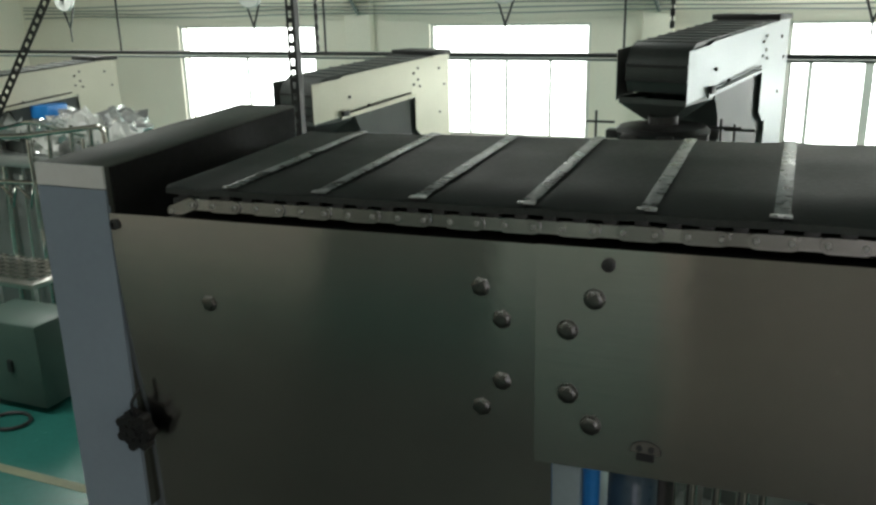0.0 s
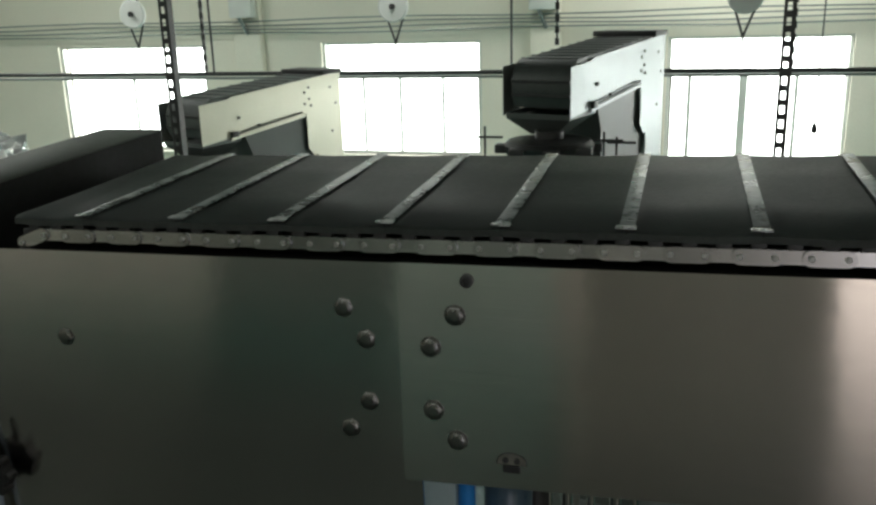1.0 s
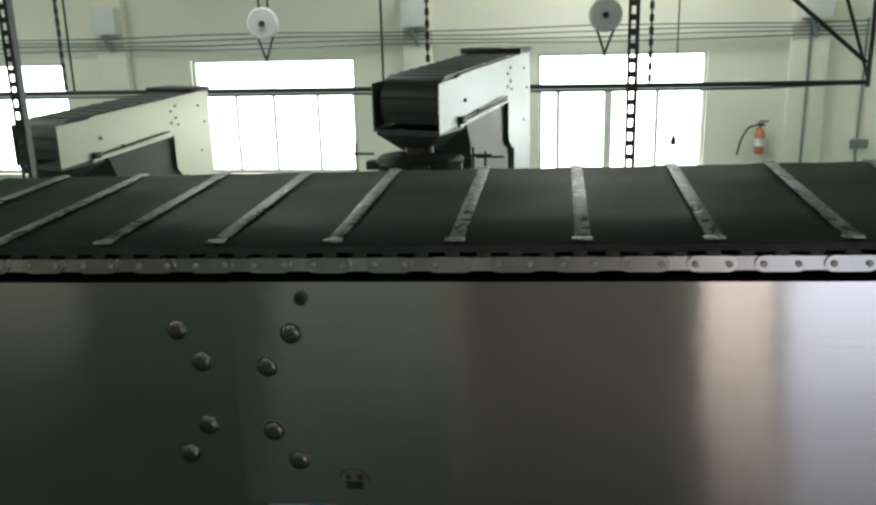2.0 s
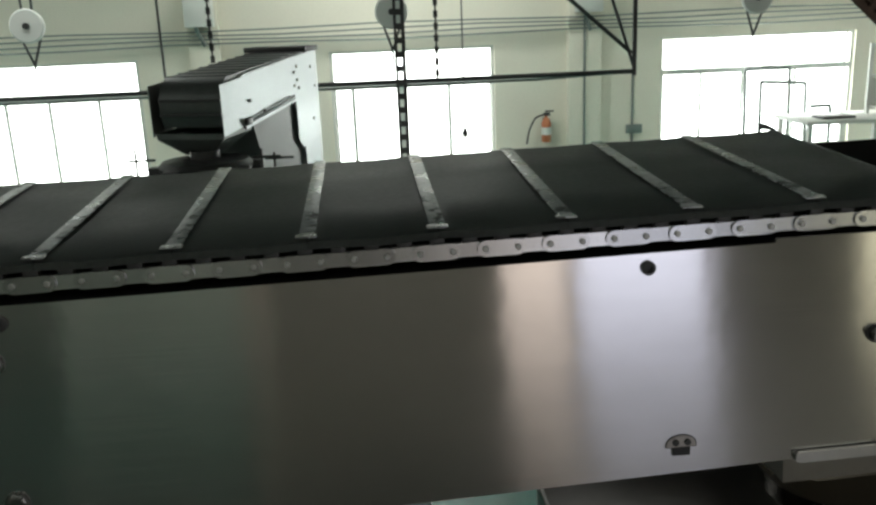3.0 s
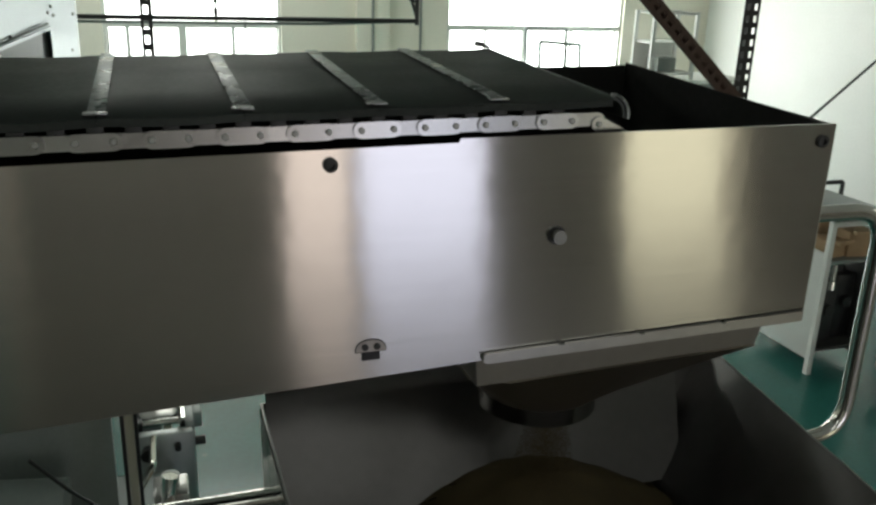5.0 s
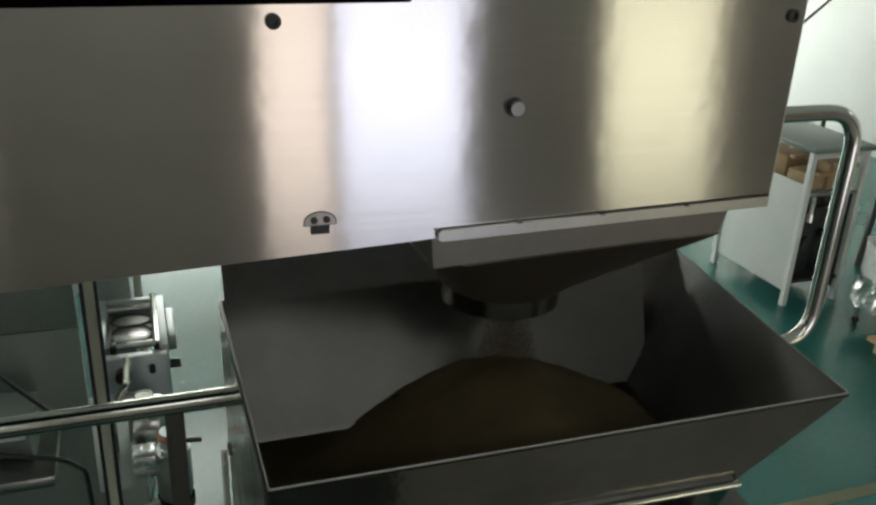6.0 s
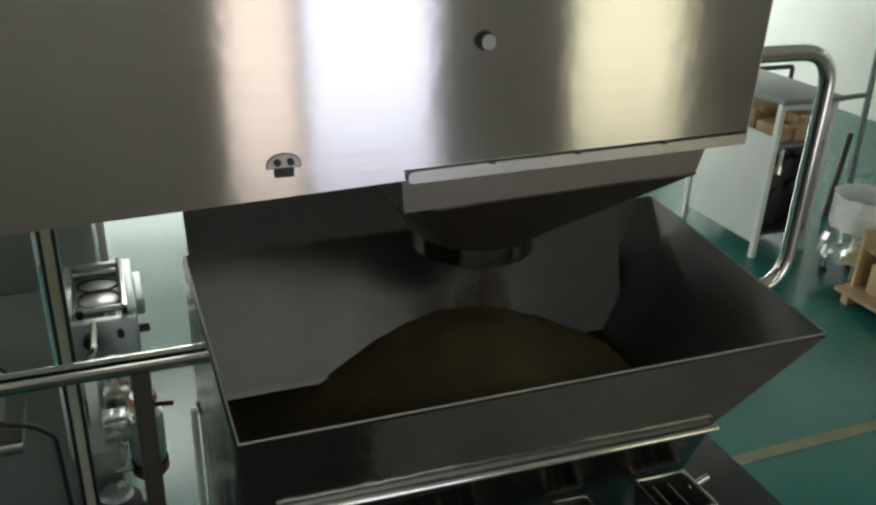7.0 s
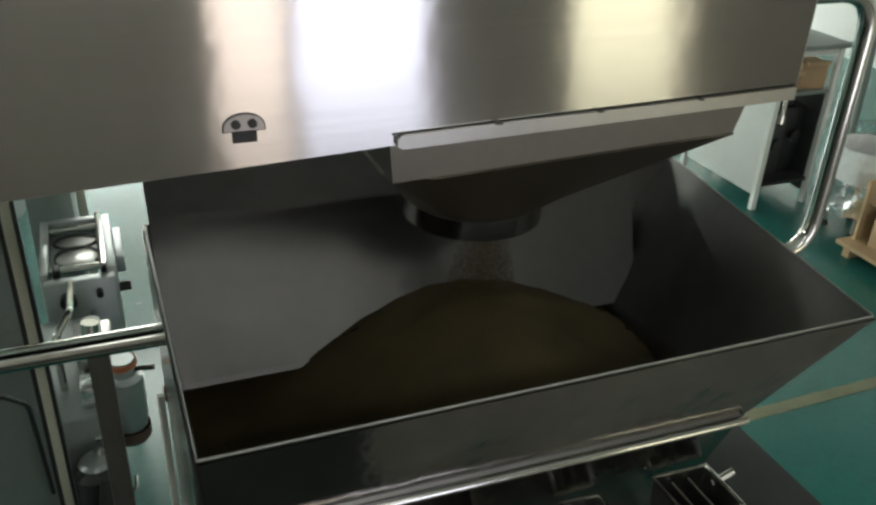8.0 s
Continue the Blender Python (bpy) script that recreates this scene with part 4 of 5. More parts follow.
def weigher(x, y, z):
    t = Thing("weighing_machine", (x, y, 0), "dark round weighing head on a machine frame", "machine")
    t.add("bowl", lathe(B(), [(0.09, 0.03), (0.12, 0.045), (0.27, 0.03), (0.30, 0.0), (0.28, -0.06), (0.18, -0.16), (0.17, -0.9)], (x, y, z), 28), DARKSTEEL)
    t.add("neck", lathe(B(), [(0.085, 0.0), (0.085, 0.09), (0.095, 0.09), (0.095, 0.0)], (x, y, z), 20), DARKSTEEL)
    t.add("frame", box(B(), x - 0.5, x + 0.5, y - 0.3, y + 0.6, 0, z - 0.5, 0.01), GREYBOX)
    for k in range(8):
        a = 2 * math.pi * k / 8 + 0.2
        t.add("feed_pan", box(B(), x + 0.30 * math.cos(a) - 0.05, x + 0.30 * math.cos(a) + 0.05, y + 0.30 * math.sin(a) - 0.05, y + 0.30 * math.sin(a) + 0.05, z - 0.05, z + 0.005, 0.006), DARKSTEEL)
    for dx, h in ((-0.42, 0.12), (0.36, 0.09), (0.44, 0.06)):
        t.add("pin", rod(B(), (x + dx, y - 0.05, z - 0.6), (x + dx, y - 0.05, z + h), 0.008, 8), DARKSTEEL)
        t.add("arm", rod(B(), (x + dx - 0.06, y - 0.05, z + h * 0.4), (x + dx + 0.12, y - 0.05, z + h * 0.4), 0.008, 8), DARKSTEEL)


weigher(-0.58, 4.6, 2.385)
weigher(-3.55, 5.08, 2.085)

# ---------------- packing machine under the conveyor ----------------
pk = Thing("packing_machine", (0.0, 2.2, 0.0), "grey packing machine with an outfeed table", "machine")
pk.add("back_sheet", box(B(), -0.75, 0.36, 1.80, 1.83, 0, 1.72, 0.004), GREYBOX, "flat grey sheet side")
pk.add("back_sheet", box(B(), -0.75, 0.36, 1.80, 1.83, 1.725, 2.1, 0.004), GREYBOX, "flat grey sheet side")
gp = pk.add("guide_post", box(B(), 0.436, 0.458, 1.2, 1.215, 0, 2.6), IVORY, "pale guide bar with black seals")
for x in (0.43, 0.464):
    pk.add("seal", box(B(), x - 0.0045, x + 0.0045, 1.194, 1.215, 0, 2.6), BLACK, "", gp)
pk.add("body", box(B(), 0.1, 0.52, 1.9, 2.6, 0, 0.98, 0.01), GREYBOX)
tab = pk.add("outfeed_frame", box(box(box(B(), 0.61, 0.65, 2.79, 3.34, 0.62, 1.1, 0.006), 0.34, 0.375, 2.79, 3.34, 0.62, 1.1, 0.006), 0.376, 0.609, 3.30, 3.34, 0.9, 1.1, 0.006), SATIN, "pale steel outfeed frame")
for y in (2.86, 3.26):
    pk.add("roller", rod(B(), (0.376, y, 1.075), (0.609, y, 1.075), 0.017, 14), POLISHED, "", tab)
pk.add("tray", box(B(), 0.38, 0.605, 2.88, 3.24, 1.045, 1.060, 0.002), DULL, "", tab)
for cy, ry in ((2.99, 0.10), (3.15, 0.07)):
    ring = [(0.49 + 0.095 * math.cos(2 * math.pi * k / 24), cy + ry * math.sin(2 * math.pi * k / 24), 1.064) for k in range(25)]
    pk.add("drive_cord", tube(B(), ring, 0.007, 6), DARKSTEEL, "", tab)
pk.add("inner_plate", box(B(), 0.42, 0.56, 2.93, 3.06, 1.0605, 1.0635, 0.001), STEEL, "", tab)
pk.add("tie_rod", rod(B(), (0.598, 2.80, 1.105), (0.598, 3.33, 1.105), 0.016, 12), POLISHED, "bright tie rod", tab)
for x in (0.39, 0.585):
    pk.add("roller_clamp", box(B(), x, x + 0.03, 2.80, 2.86, 1.06, 1.11, 0.006), BLACK, "", tab)
pk.add("front_plate", box(B(), 0.35, 0.64, 2.73, 2.785, 0.50, 1.08, 0.006), SATIN, "grey front plate")
for x, z, rr in ((0.44, 1.0, 0.034), (0.57, 1.02, 0.015)):
    pk.add("knob", rod(B(), (x, 2.73, z), (x, 2.69, z), rr, 16), BLACK)
pk.add("lever", tube(B(), [(0.40, 2.69, 0.78), (0.50, 2.68, 0.80), (0.545, 2.67, 0.92)], 0.013, 8, 0.02), BLACK, "black clamp lever")
pk.add("lever_hub", rod(B(), (0.50, 2.73, 0.80), (0.50, 2.66, 0.80), 0.026, 14), BLACK)
pk.add("strut", rod(B(), (0.49, 2.70, 0.74), (0.46, 2.6, 0.45), 0.014, 10), WHITEPAINT, "pale strut below the lever")
pk.add("side_clamp", rod(B(), (0.65, 2.90, 0.93), (0.70, 2.90, 0.93), 0.022, 14), DARKSTEEL)
pk.add("side_clamp", box(B(), 0.651, 0.69, 2.94, 3.26, 0.98, 1.06, 0.006), SATIN)
pk.add("leg", box(B(), 0.36, 0.40, 2.80, 2.84, 0, 0.62), SATIN)
pk.add("leg", box(B(), 0.60, 0.64, 3.26, 3.3, 0, 0.62), SATIN)
mo = pk.add("motor", lathe(B(), [(0.0001, 0.30), (0.045, 0.30), (0.05, 0.27), (0.05, 0.24), (0.068, 0.22), (0.068, 0.04), (0.06, 0.0), (0.0001, 0.0)], (0.62, 2.0, 0.84), 24), SATIN, "silver drive motor")
pk.add("fan_cap", lathe(B(), [(0.0001, -0.06), (0.06, -0.06), (0.071, -0.045), (0.071, 0.0)], (0.62, 2.0, 0.84), 24), RUST, "dark red-brown fan cap", mo)
pk.add("collar", lathe(B(), [(0.052, 0.272), (0.055, 0.276), (0.055, 0.292), (0.052, 0.296)], (0.62, 2.0, 0.84), 20), RED, "red collar", mo)
pk.add("shaft", rod(B(), (0.66, 1.98, 1.10), (0.73, 1.97, 1.10), 0.010, 10), BLACK, "", mo)
pk.add("bracket", box(B(), 0.47, 0.60, 1.96, 2.05, 0.98, 1.02, 0.005), SATIN, "", mo)
gm = pk.add("gear_motor", lathe(B(), [(0.0001, 0.26), (0.06, 0.26), (0.085, 0.23), (0.088, 0.03), (0.07, 0.0), (0.0001, 0.0)], (0.49, 1.80, 0.60), 24), DARKSTEEL, "dark gear motor")
pk.add("end_cover", lathe(B(), [(0.0001, 0.275), (0.05, 0.275), (0.062, 0.262)], (0.49, 1.80, 0.60), 20), SATIN, "", gm)
pk.add("valve", box(box(B(), 0.46, 0.60, 2.20, 2.36, 0.98, 1.10, 0.012), 0.48, 0.58, 2.12, 2.2, 1.02, 1.08, 0.008), STEEL)
pk.add("valve_cap", rod(B(), (0.53, 2.28, 1.10), (0.53, 2.28, 1.15), 0.035, 16), WHITEPAINT)
pk.add("pipe", tube(B(), [(0.41, 2.1, 0.2), (0.41, 2.1, 1.2), (0.47, 2.2, 1.25), (0.47, 2.5, 1.2)], 0.014, 10, 0.04), POLISHED)
pk.add("column", box(B(), 0.50, 0.545, 3.85, 3.9, 0, 1.5, 0.004), IVORY)
pk.add("far_box", box(B(), 0.28, 0.49, 3.5, 4.1, 0, 1.35, 0.008), GREYBOX)
pk.add("grip", tube(B(), [(0.34, 3.45, 1.38), (0.42, 3.42, 1.42), (0.46, 3.4, 1.3)], 0.02, 8, 0.03), DARKSTEEL)
# film and wiring in front of the sheet
pk.add("film_roll", rod(B(), (-0.05, 1.62, 1.52), (0.22, 1.6, 1.5), 0.10, 22), GREYBOX)
pk.add("film_label", box(B(), 0.1, 0.2, 1.49, 1.5, 1.52, 1.55), WHITEPAINT)
pk.add("bracket", box(B(), -0.1, 0.27, 1.45, 1.76, 1.36, 1.40, 0.006), STEEL)
pk.add("wire", tube(B(), [(-0.05, 1.47, 1.62), (0.12, 1.46, 1.50), (0.30, 1.5, 1.42), (0.33, 1.74, 1.2), (0.34, 1.76, 0.8)], 0.008, 8, 0.05), BLACK)
pk.add("wire", tube(B(), [(0.15, 1.5, 1.75), (0.24, 1.55, 1.6), (0.31, 1.7, 1.42)], 0.006, 8, 0.04), BLACK)
rng = random.Random(21)
for i in range(7):
    x, y, z = 0.47 + 0.03 * rng.random(), 1.42 + 0.13 * i, 0.55 + 0.07 * i
    f = pk.add("air_cylinder", rod(B(), (x, y, z), (x + 0.03, y + 0.02, z + rng.uniform(0.12, 0.24)), rng.uniform(0.018, 0.034), 16), (POLISHED, FOIL, DARKSTEEL)[i % 3])
    pk.add("fitting", rod(B(), (x + 0.01, y - 0.04, z + 0.05), (x + 0.07, y - 0.05, z + 0.07), 0.011, 6), POLISHED, "", f)
    pk.add("hose", tube(B(), [(x, y, z), (x - 0.05, y - 0.06, z - 0.12), (x + 0.02, y - 0.03, z - 0.25), (x - 0.03, y + 0.03, z - 0.4)], 0.007, 8, 0.05), BLACK if i % 2 else SATIN)
for i, (x, y, z) in enumerate(((0.45, 1.5, 0.55), (0.50, 1.72, 0.72), (0.47, 1.95, 1.0), (0.52, 2.3, 0.72))):
    pk.add("valve_block", box(B(), x, x + 0.09, y, y + 0.1, z, z + 0.07, 0.008), (STEEL, DARKSTEEL, FOIL, GREYBOX)[i])
    pk.add("handle", tube(B(), [(x + 0.09, y, z + 0.04), (x + 0.11, y - 0.02, z + 0.07), (x + 0.115, y + 0.04, z + 0.07)], 0.008, 8, 0.01), RED if i == 3 else POLISHED)
# ---------------- vibrating feeder below the hopper ----------------
fd = Thing("vibrating_feeder", (1.2, 0.0, 0.0), "dark steel feeder with square outlets", "feeder")
fd.add("pan", box(B(), 0.86, 1.46, -0.10, 0.0, 1.93, 1.99, 0.006), DARKPLATE)
for x, y, w in ((1.05, 0.035, 0.03), (1.232, 0.035, 0.032), (1.406, 0.035, 0.048)):
    top = [(x - w, y - 0.12, 2.105), (x + w, y - 0.12, 2.10), (x + w, y - 0.03, 2.10), (x - w, y - 0.03, 2.105)]
    low = [(x - w * 0.8, y - 0.11, 1.96), (x + w * 0.8, y - 0.11, 1.96), (x + w * 0.8, y - 0.035, 1.96), (x - w * 0.8, y - 0.035, 1.96)]
    o = fd.add("outlet", shell(B(), [top, low], 0.003), STEEL, "square steel outlet")
    # black sheet across the outlet stands in for its unlit inside
    fd.add("opening", box(B(), x - w * 0.76, x + w * 0.76, y - 0.105, y - 0.04, 2.0, 2.01), BLACK, "", o)
    bm = B()
    for p, q in zip(top, top[1:] + top[:1]):
        tube(bm, [p, q], 0.003, 8)
    fd.add("outlet_rim", bm, POLISHED, "bright rolled rim", o)
    for k in (-0.35, 0.25):
        fd.add("guide_vane", box(B(), x + k * w, x + k * w + 0.003, y - 0.112, y - 0.036, 2.02, 2.09), STEEL, "", o)
for x in (0.88, 1.48):
    fd.add("leg", box(B(), x - 0.018, x + 0.018, -0.06, -0.02, 0, 1.98), STEEL)
fd.add("side_lug", rod(B(), (1.452, -0.02, 2.085), (1.482, -0.025, 2.105), 0.006, 12), POLISHED)
dc = Thing("dark_cabinet", (1.885, 0.475, 0.0), "low dark cabinet standing beside the hopper", "cabinet")
dc.add("body", box(B(), 1.73, 2.04, 0.21, 0.74, 0, 1.59, 0.01), DARKSTEEL)
dc.add("top", box(B(), 1.72, 2.05, 0.2, 0.75, 1.59, 1.62, 0.006), DARKSTEEL)
dc.add("door", box(B(), 1.75, 2.02, 0.198, 0.209, 0.1, 1.55, 0.004), DARKPLATE)

# ---------------- rack, bin and crate by the end wall ----------------
rk = Thing("work_rack", (5.95, 4.7, 0.0), "white sheet-sided work rack with a grey top", "rack")
rk.add("side_sheet", box(B(), 5.66, 5.675, 4.285, 5.19, 0.12, 1.06, 0.004), WHITEPAINT, "white sheet side")
for x in (5.64, 6.18):
    for y in (4.235, 5.19):
        rk.add("post", box(B(), x, x + 0.045, y, y + 0.045, 0, 1.345), WHITEPAINT)
rk.add("top", box(B(), 5.62, 6.25, 4.2, 5.26, 1.345, 1.385, 0.006), GREYBOX, "grey table top")
rk.add("cross_bar", box(B(), 5.69, 6.175, 4.245, 4.27, 1.29, 1.343), WHITEPAINT)
rk.add("shelf", box(B(), 5.69, 6.2, 4.25, 5.18, 0.97, 1.0), GREYBOX)
rk.add("back_sheet", box(B(), 6.19, 6.20, 4.29, 5.18, 0.1, 0.95), DARKSTEEL)
rk.add("shelf", box(B(), 5.69, 6.175, 4.25, 5.18, 0.2, 0.23), DARKSTEEL)
for x, y, w, h, a in ((5.72, 4.30, 0.22, 0.13, 0.2), (5.93, 4.27, 0.24, 0.21, -0.15), (5.74, 4.62, 0.3, 0.20, 0.1), (5.85, 4.92, 0.3, 0.16, -0.1)):
    bm = box(B(), -w / 2, w / 2, -0.12, 0.12, 0, h, 0.004)
    box(bm, -w / 2 + 0.02, w / 2 - 0.02, -0.17, -0.121, h - 0.01, h + 0.02)
    ob = single("cardboard_box", bm, CARD, "small open cardboard box on the rack shelf", "box", group="boxes on the rack")
    ob.matrix_basis = pose(x + w / 2, y + 0.15, 1.0, 0, 0, math.degrees(a))
for x, y, h, mt in ((5.74, 4.36, 0.5, DARKSTEEL), (5.95, 4.4, 0.58, BLACK), (5.8, 4.8, 0.45, DARKSTEEL)):
    bm = box(B(), x, x + 0.2, y, y + 0.3, 0.23, 0.23 + h, 0.02)
    rod(bm, (x + 0.1, y - 0.01, 0.23 + h * 0.6), (x + 0.1, y - 0.05, 0.23 + h * 0.6), 0.05, 14)
    rod(bm, (x + 0.1, y + 0.12, 0.23 + h), (x + 0.1, y + 0.12, 0.27 + h), 0.06, 14)
    single("spare_motor", bm, mt, "dark machine part kept on the lower shelf", "machine part", group="machine parts on the rack")
single("metal_offcut", rod(rod(B(), (5.80, 4.30, 0.80), (5.83, 4.33, 0.93), 0.02, 12), (5.79, 4.29, 0.73), (5.80, 4.30, 0.80), 0.03, 12), POLISHED, "shiny round steel fitting on the machine part", "fitting")
tm = Thing("angle_frame", (6.5, 5.45, 0.0), "dark bent angle frame standing behind the rack", "frame")
tm.add("bar", tube(B(), [(6.2, 5.45, 0.0), (6.2, 5.45, 1.32), (6.85, 5.45, 1.32), (6.85, 5.45, 0.0)], 0.022, 8, 0.03), DARKSTEEL)
pf = Thing("trestle", (7.4, 5.0, 0.0), "grey pipe trestle standing near the wall", "trestle")
pf.add("upright", rod(B(), (7.46, 5.0, 0), (7.38, 5.0, 1.9), 0.03, 10), GREYBOX)
pf.add("bar", rod(B(), (6.95, 5.02, 1.1), (7.42, 5.02, 1.12), 0.025, 10), GREYBOX)
pf.add("stay", rod(B(), (7.0, 4.8, 0.0), (7.3, 5.0, 0.75), 0.03, 10), DARKSTEEL)
BX, BY = 6.17, 3.68
bag = Thing("lined_bin", (BX, BY, 0.0), "wheeled bin lined with a clear plastic bag", "bin")


def bag_wall(r0, r1, z0, z1, rough, seed, rows=9, n=48):
    """A crumpled film wall, wider and more folded towards one end."""
    out = []
    for i in range(rows):
        q = i / (rows - 1)
        ring = []
        for k in range(n):
            t = 2 * math.pi * k / n
            f = noise.noise(Vector((math.cos(t) * 4, math.sin(t) * 4, q * 2 + seed))) + 0.6 * noise.noise(Vector((math.cos(t) * 10, math.sin(t) * 10, q * 4 + seed)))
            rr = (r0 + (r1 - r0) * q) * (1 + rough * f)
            ring.append((BX + rr * math.cos(t), BY + rr * math.sin(t), z0 + (z1 - z0) * q + 0.02 * rough * 10 * noise.noise(Vector((t * 2, q, seed)))))
        out.append(ring)
    return shell(B(), out, 0.003)


bag.add("bag", bag_wall(0.235, 0.255, 0.44, 0.73, 0.05, 3), PLASTIC, "milky clear plastic liner")
bag.add("bag_skirt", bag_wall(0.27, 0.24, 0.20, 0.47, 0.2, 8), FOIL, "crumpled loose film hanging down")
bag.add("barrel", lathe(B(), [(0.0001, 0.16), (0.17, 0.16), (0.205, 0.52), (0.195, 0.52), (0.16, 0.18), (0.0001, 0.18)], (BX, BY, 0), 24), DARKSTEEL)
for k in range(4):
    a = math.pi / 4 + k * math.pi / 2
    x, y = BX + 0.2 * math.cos(a), BY + 0.2 * math.sin(a)
    lg = bag.add("leg", rod(B(), (x, y, 0.06), (x, y, 0.3), 0.012, 8), STEEL)
    bag.add("wheel", rod(B(), (x - 0.012, y, 0.03), (x + 0.012, y, 0.03), 0.03, 14), BLACK, "", lg)
cr = Thing("crate", (6.2, 3.1, 0.0), "open pale wooden crate on battens holding a carton", "crate")
cr.add("base_board", box(B(), 5.74, 6.7, 2.6, 3.42, 0.09, 0.12), WOOD)
for y in (2.66, 3.34):
    cr.add("batten", box(B(), 5.78, 6.66, y - 0.03, y + 0.03, 0, 0.09), WOOD)
cr.add("side_board", box(B(), 5.86, 6.62, 3.36, 3.385, 0.12, 0.60), WOOD)
cr.add("side_board", box(B(), 5.86, 6.62, 2.62, 2.645, 0.12, 0.60), WOOD)
cr.add("back_board", box(B(), 6.62, 6.645, 2.62, 3.385, 0.12, 0.60), WOOD)
cr.add("shelf_board", box(B(), 5.90, 6.61, 2.65, 3.355, 0.42, 0.435), WOOD)
single("carton", box(B(), 5.88, 6.4, 2.76, 3.26, 0.121, 0.36, 0.006), CARD, "brown cardboard carton standing in the crate", "carton")

# ---------------- far right corner ----------------
cb = Thing("bench_cabinet", (7.6, 10.2, 0.0), "white bench cabinet below the windows", "cabinet")
cb.add("top", box(B(), 6.2, 9.0, 9.75, 10.7, 1.68, 1.73, 0.006), WHITEPAINT)
for x in (6.25, 7.15, 8.05, 8.9):
    cb.add("post", box(B(), x, x + 0.06, 9.8, 9.86, 0, 1.68), WHITEPAINT)
    cb.add("post", box(B(), x, x + 0.06, 10.6, 10.66, 0, 1.68), WHITEPAINT)
cb.add("door", box(B(), 8.13, 8.88, 9.82, 9.84, 0.1, 1.66), GREYBOX, "dark grey cabinet door")
cb.add("shelf", box(B(), 6.32, 8.9, 9.87, 10.6, 0.8, 0.84), WHITEPAINT)
sr = Thing("shelf_rack", (7.68, 10.1, 1.73), "white two-tier shelf rack on the bench", "rack")
for x in (7.33, 8.02):
    for y in (9.82, 10.3):
        sr.add("post", box(B(), x - 0.025, x + 0.025, y - 0.02, y + 0.02, 1.73, 2.67), WHITEPAINT)
for z in (1.80, 2.22, 2.63):
    sr.add("shelf", box(B(), 7.356, 7.994, 9.8, 10.32, z, z + 0.035), WHITEPAINT)
sr.add("back_sheet", box(B(), 7.356, 7.994, 10.325, 10.335, 1.8, 2.2), WHITEPAINT)
single("storage_box", box(B(), 7.5, 7.8, 9.9, 10.2, 1.837, 2.03, 0.01), GREYBOX, "grey box on the lower rack shelf", "box")
single("flat_tool", box(B(), 6.5, 6.95, 9.9, 10.2, 1.731, 1.76, 0.008), DARKSTEEL, "flat dark tool lying on the bench", "tool")
fr = Thing("metal_stand", (6.9, 12.5, 0.0), "thin grey metal frame leaning at the window", "stand")
for a, b in (((6.58, 2.25), (6.65, 0)), ((6.58, 2.25), (7.32, 2.24)), ((7.32, 2.24), (7.38, 0)), ((6.85, 2.03), (7.6, 1.98)), ((6.85, 2.03), (6.9, 0)), ((7.6, 1.98), (7.7, 0)), ((7.7, 1.6), (8.05, 1.6)), ((8.05, 1.6), (8.07, 0))):
    fr.add("bar", rod(B(), (a[0], 12.5, a[1]), (b[0], 12.5, b[1]), 0.032, 8), GREYBOX)

# ---------------- on the north wall ----------------
ex = Thing("fire_extinguisher", (3.38, 12.62, 1.22), "red fire extinguisher hung on the wall", "extinguisher")
ex.add("bottle", lathe(B(), [(0.0001, 0), (0.07, 0.0), (0.078, 0.02), (0.078, 0.30), (0.05, 0.37), (0.025, 0.39), (0.025, 0.42), (0.0001, 0.42)], (3.38, 12.66, 1.22), 20), RED)
ex.add("valve_head", box(B(), 3.34, 3.44, 12.63, 12.69, 1.64, 1.69, 0.008), DARKSTEEL)
ex.add("lever", box(B(), 3.36, 3.5, 12.65, 12.67, 1.70, 1.725, 0.004), DARKSTEEL)
ex.add("hose", tube(B(), [(3.34, 12.66, 1.66), (3.2, 12.66, 1.62), (3.1, 12.66, 1.42), (3.06, 12.66, 1.2)], 0.014, 8, 0.06), BLACK)
ex.add("label_band", lathe(B(), [(0.0795, 0.12), (0.0795, 0.24)], (3.38, 12.66, 1.22), 20), WHITEPAINT)
ex.add("wall_hook", box(B(), 3.35, 3.41, 12.73, 12.8, 1.55, 1.6), DARKSTEEL)
for x in (3.99, 4.95 - 0.12):
    single("wall_conduit", rod(B(), (x, NORTH - 0.18 if x < 4.3 else NORTH - 0.02, 0), (x, NORTH - 0.18 if x < 4.3 else NORTH - 0.02, 3.2), 0.018, 10), GREYBOX, "grey electric conduit run up the wall", "conduit", group="wall conduits")
single("junction_box", box(B(), 4.72, 4.98, NORTH - 0.09, NORTH - 0.04, 1.28, 1.42, 0.008), GREYBOX, "pale junction box on the wall", "box")
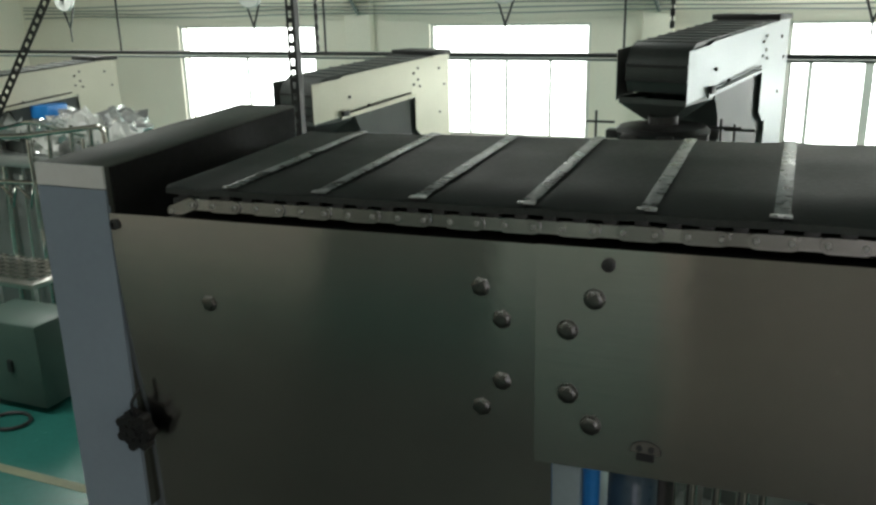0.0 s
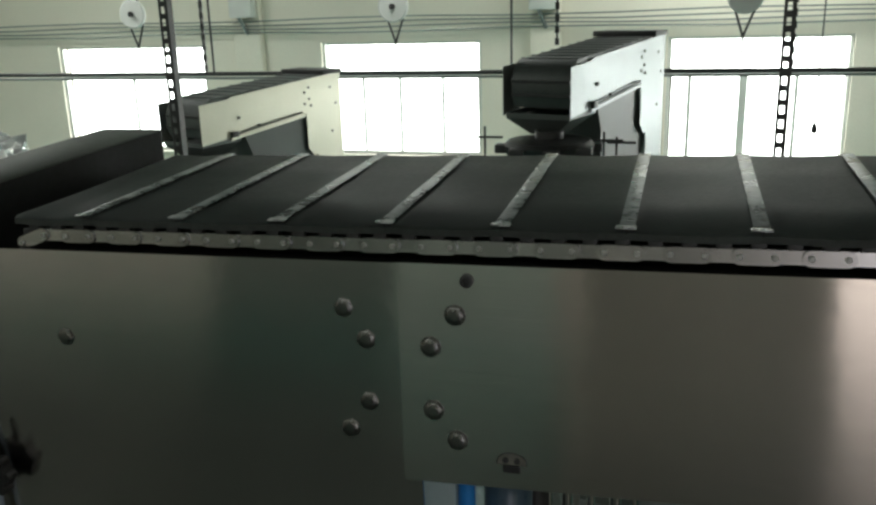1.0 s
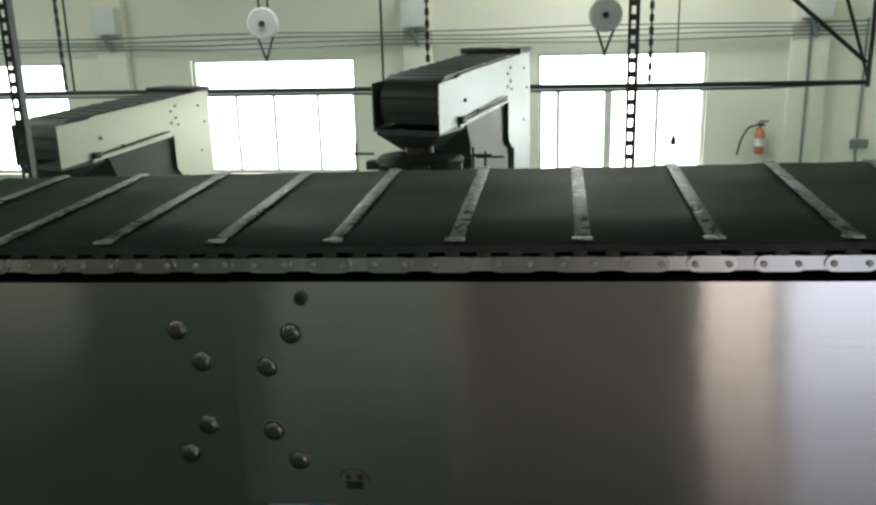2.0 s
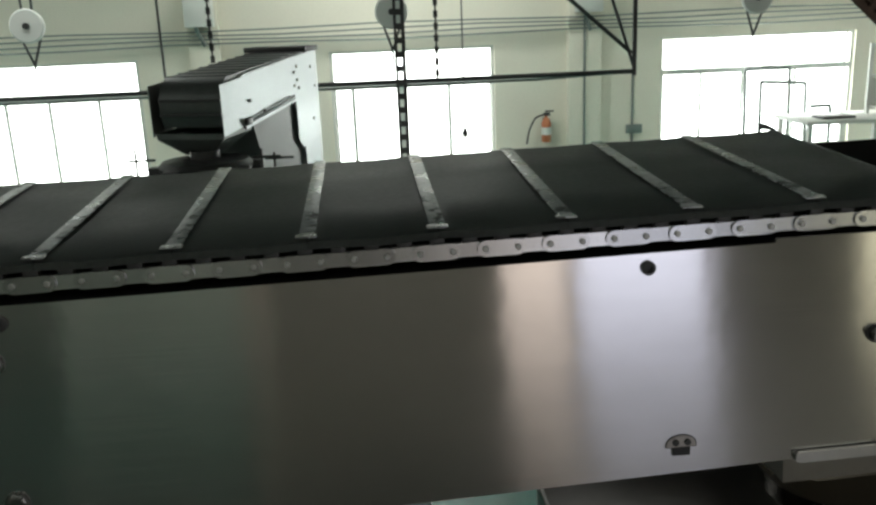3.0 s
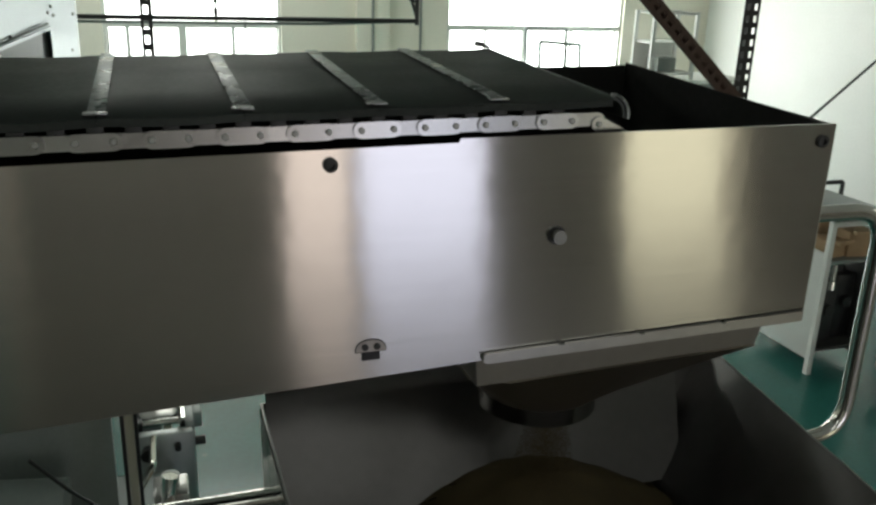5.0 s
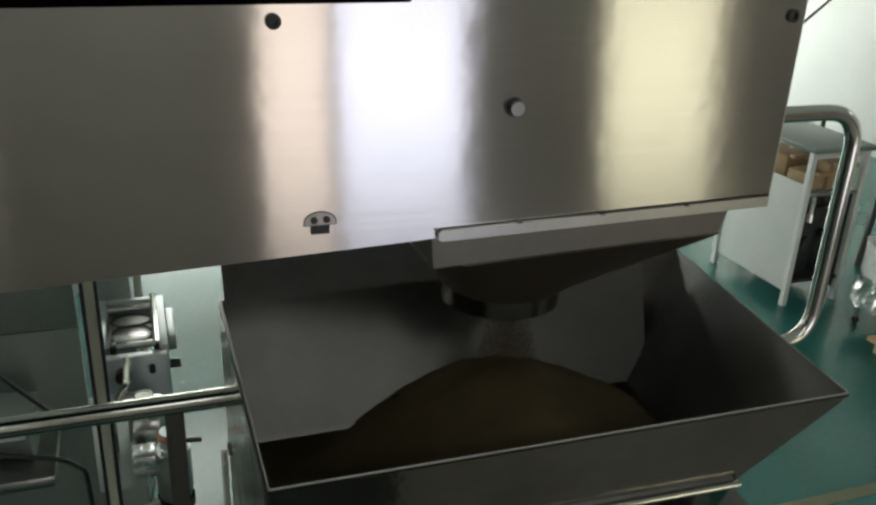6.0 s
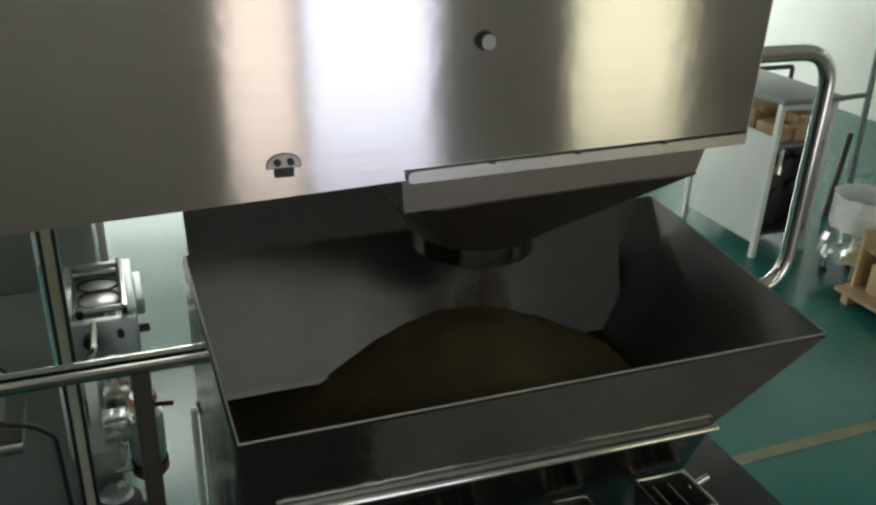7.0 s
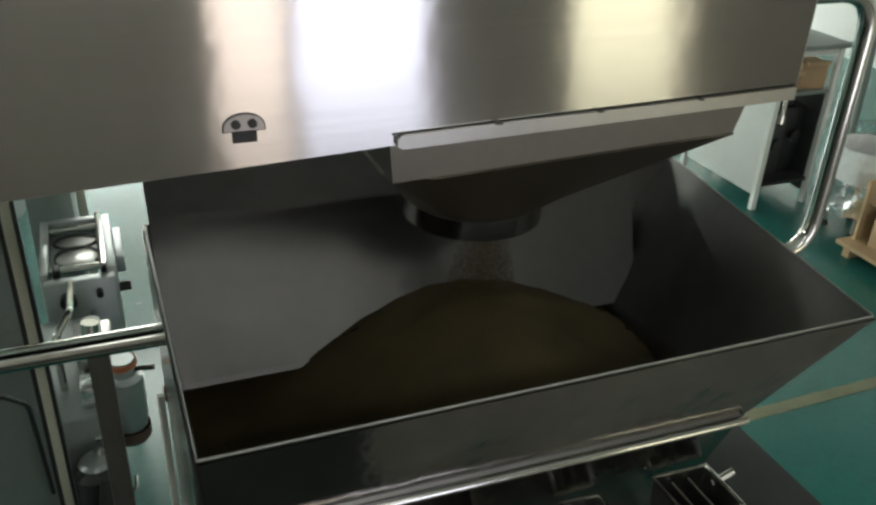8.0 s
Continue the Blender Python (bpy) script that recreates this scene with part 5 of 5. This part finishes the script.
for x in (-7.0, -1.9, 4.02):
    br = Thing("wall_bracket", (x, NORTH - 0.2, 2.95), "white lamp bracket on the wall pier", "bracket", "wall brackets")
    br.add("box", box(B(), x - 0.2, x + 0.22, NORTH - 0.36, NORTH - 0.161, 3.22, 3.65, 0.02), WHITEPAINT)
    br.add("arm", rod(B(), (x - 0.05, NORTH - 0.3, 3.22), (x + 0.05, NORTH - 0.2, 2.95), 0.03, 10), GREYBOX)
single("pull_cord", tube(B(), [(1.62, 9.0, TOP + 0.2), (1.62, 9.0, 1.95)], 0.008, 6), DARKSTEEL, "thin hanging pull cord", "cord")
single("cord_handle", lathe(B(), [(0.0001, 0), (0.03, 0.01), (0.035, 0.06), (0.012, 0.12), (0.0001, 0.12)], (1.62, 9.0, 1.86), 12), DARKSTEEL, "dark handle at the end of the cord", "handle")
for x, y, z in ((1.25, 8.2, 2.62), (-1.05, 8.2, 2.9), (-5.2, 8.2, 2.7)):
    ch = Thing("hanging_chain", (x, y, TOP + 0.2), "dark chain hanging from the ceiling", "chain", "hanging chains")
    bm = B()
    zz, k = TOP + 0.2, 0
    while zz > z:
        box(bm, x - (0.022 if k % 2 else 0.008), x + (0.022 if k % 2 else 0.008), y - (0.008 if k % 2 else 0.022), y + (0.008 if k % 2 else 0.022), zz - 0.07, zz)
        zz -= 0.06
        k += 1
    ch.add("link_run", bm, DARKSTEEL)
single("stay_wire", rod(B(), (2.05, 1.5, 2.131), (6.13, 1.5, 5.395), 0.005, 6), DARKSTEEL, "thin taut stay wire running up to the ceiling", "wire")

# ---------------- clutter at the left end ----------------
gr = Thing("guard_rail", (-6.4, 5.0, 0.0), "chromed tube guard rail round machines", "handrail")
gr.add("top_tube", tube(B(), [(-9.5, 5.0, 1.85), (-6.6, 5.0, 2.04), (-5.62, 5.0, 2.17), (-5.55, 5.0, 1.2)], 0.025, 10, 0.08), POLISHED)
gr.add("mid_tube", tube(B(), [(-9.5, 5.05, 1.45), (-6.0, 5.05, 1.6)], 0.02, 10), POLISHED)
for x in (-8.6, -7.6, -6.6, -5.9):
    gr.add("post", rod(B(), (x, 5.03, 0), (x, 5.03, 2.0 + 0.06 * (x + 6.6)), 0.02, 10), POLISHED)
wm = Thing("wrapping_machine", (-7.2, 5.8, 0.0), "pale machine covered with crumpled film", "machine")
wm.add("body", box(B(), -8.6, -5.9, 5.4, 6.1, 1.62, 1.75, 0.02), SATIN)
wm.add("case", box(B(), -8.5, -6.0, 5.5, 6.05, 0.0, 1.619, 0.02), GREYBOX, "grey machine case")
for i, x in enumerate((-8.3, -7.9, -7.5, -7.25, -7.0, -6.8, -6.6, -6.4, -6.15)):
    wm.add("front_rod", rod(B(), (x, 5.42, 0.1), (x + 0.05, 5.44, 1.62), 0.016 + 0.008 * (i % 3), 10), POLISHED)
    wm.add("guard_plate", box(B(), x - 0.05, x + 0.06, 5.455, 5.47, 1.05 + 0.09 * (i % 4), 1.5 + 0.03 * (i % 2), 0.006), FOIL if i % 2 else SATIN)
    wm.add("link_arm", tube(B(), [(x - 0.1, 5.38, 1.2), (x + 0.02, 5.35, 1.45), (x + 0.16, 5.38, 1.3)], 0.013, 8, 0.05), POLISHED)
wm.add("hood", box(B(), -7.4, -6.9, 5.6, 6.0, 1.75, 2.1, 0.03), GREYBOX)
for x in (-7.6, -7.0, -6.75, -6.45, -6.2, -6.0):
    wm.add("column", rod(B(), (x, 5.36, 1.0), (x + 0.08, 5.36, 2.1), 0.022, 10), POLISHED)
wm.add("cross_bar", tube(B(), [(-7.7, 5.36, 1.95), (-6.9, 5.34, 2.12), (-6.2, 5.36, 2.0)], 0.02, 8, 0.1), POLISHED)
rng = random.Random(4)
for i in range(16):
    bm = B()
    bmesh.ops.create_icosphere(bm, subdivisions=3, radius=1)
    ph = rng.uniform(0, 50)
    sx, sy, sz = rng.uniform(0.16, 0.28), rng.uniform(0.12, 0.18), rng.uniform(0.13, 0.22)
    for v in bm.verts:
        q = 1 + 0.5 * noise.noise(v.co * 2.1 + Vector((ph, 0, 0))) + 0.4 * noise.noise(v.co * 5 + Vector((ph, 3, 0)))
        v.co = Vector((v.co.x * sx, v.co.y * sy, max(v.co.z, -0.6) * sz)) * q
    x, z = -8.3 + 0.155 * i + rng.uniform(-0.05, 0.05), 1.86 if i % 2 else 2.02
    ob = single("crumpled_film", bm, FOIL if i % 3 else WHITEPAINT, "crumpled bundle of clear film on the machine", "film", group="film bundles")
    ob.matrix_basis = pose(x, 5.58 + 0.12 * (i % 3), z, 0, 0, rng.uniform(0, 180))
single("blue_crate", box(B(), -7.33, -6.93, 5.62, 5.9, 2.101, 2.24, 0.02), BLUE, "blue plastic crate on the machine hood", "crate")
tr = Thing("tray_table", (-6.2, 4.4, 0.0), "low steel table with a perforated tray top", "table")
bm = B()
for i in range(12):
    for j in range(6):
        x, y = -7.0 + i * 0.095, 4.2 + j * 0.095
        box(bm, x, x + 0.07, y, y + 0.07, 0.9, 0.915)
tr.add("tray", bm, POLISHED, kind="stuff")
tr.add("frame", box(B(), -7.05, -5.83, 4.15, 4.8, 0.84, 0.89, 0.008), STEEL)
for x in (-7.0, -5.88):
    for y in (4.2, 4.75):
        tr.add("leg", box(B(), x - 0.02, x + 0.02, y - 0.02, y + 0.02, 0, 0.84), STEEL)
dm = Thing("drive_cabinet", (-5.6, 3.7, 0.0), "grey-green drive cabinet with a coiled cable", "cabinet")
dm.add("case", box(B(), -6.0, -5.25, 3.6, 4.1, 0.05, 0.78, 0.03), DRIVEGREEN)
dm.add("lug", box(B(), -5.6, -5.55, 3.58, 3.6, 0.35, 0.45), BLACK)
ring = [(-5.45 + 0.17 * math.cos(2 * math.pi * k / 18), 3.4 + 0.14 * math.sin(2 * math.pi * k / 18), 0.02) for k in range(19)]
dm.add("cable", tube(B(), ring, 0.014, 8), BLACK)
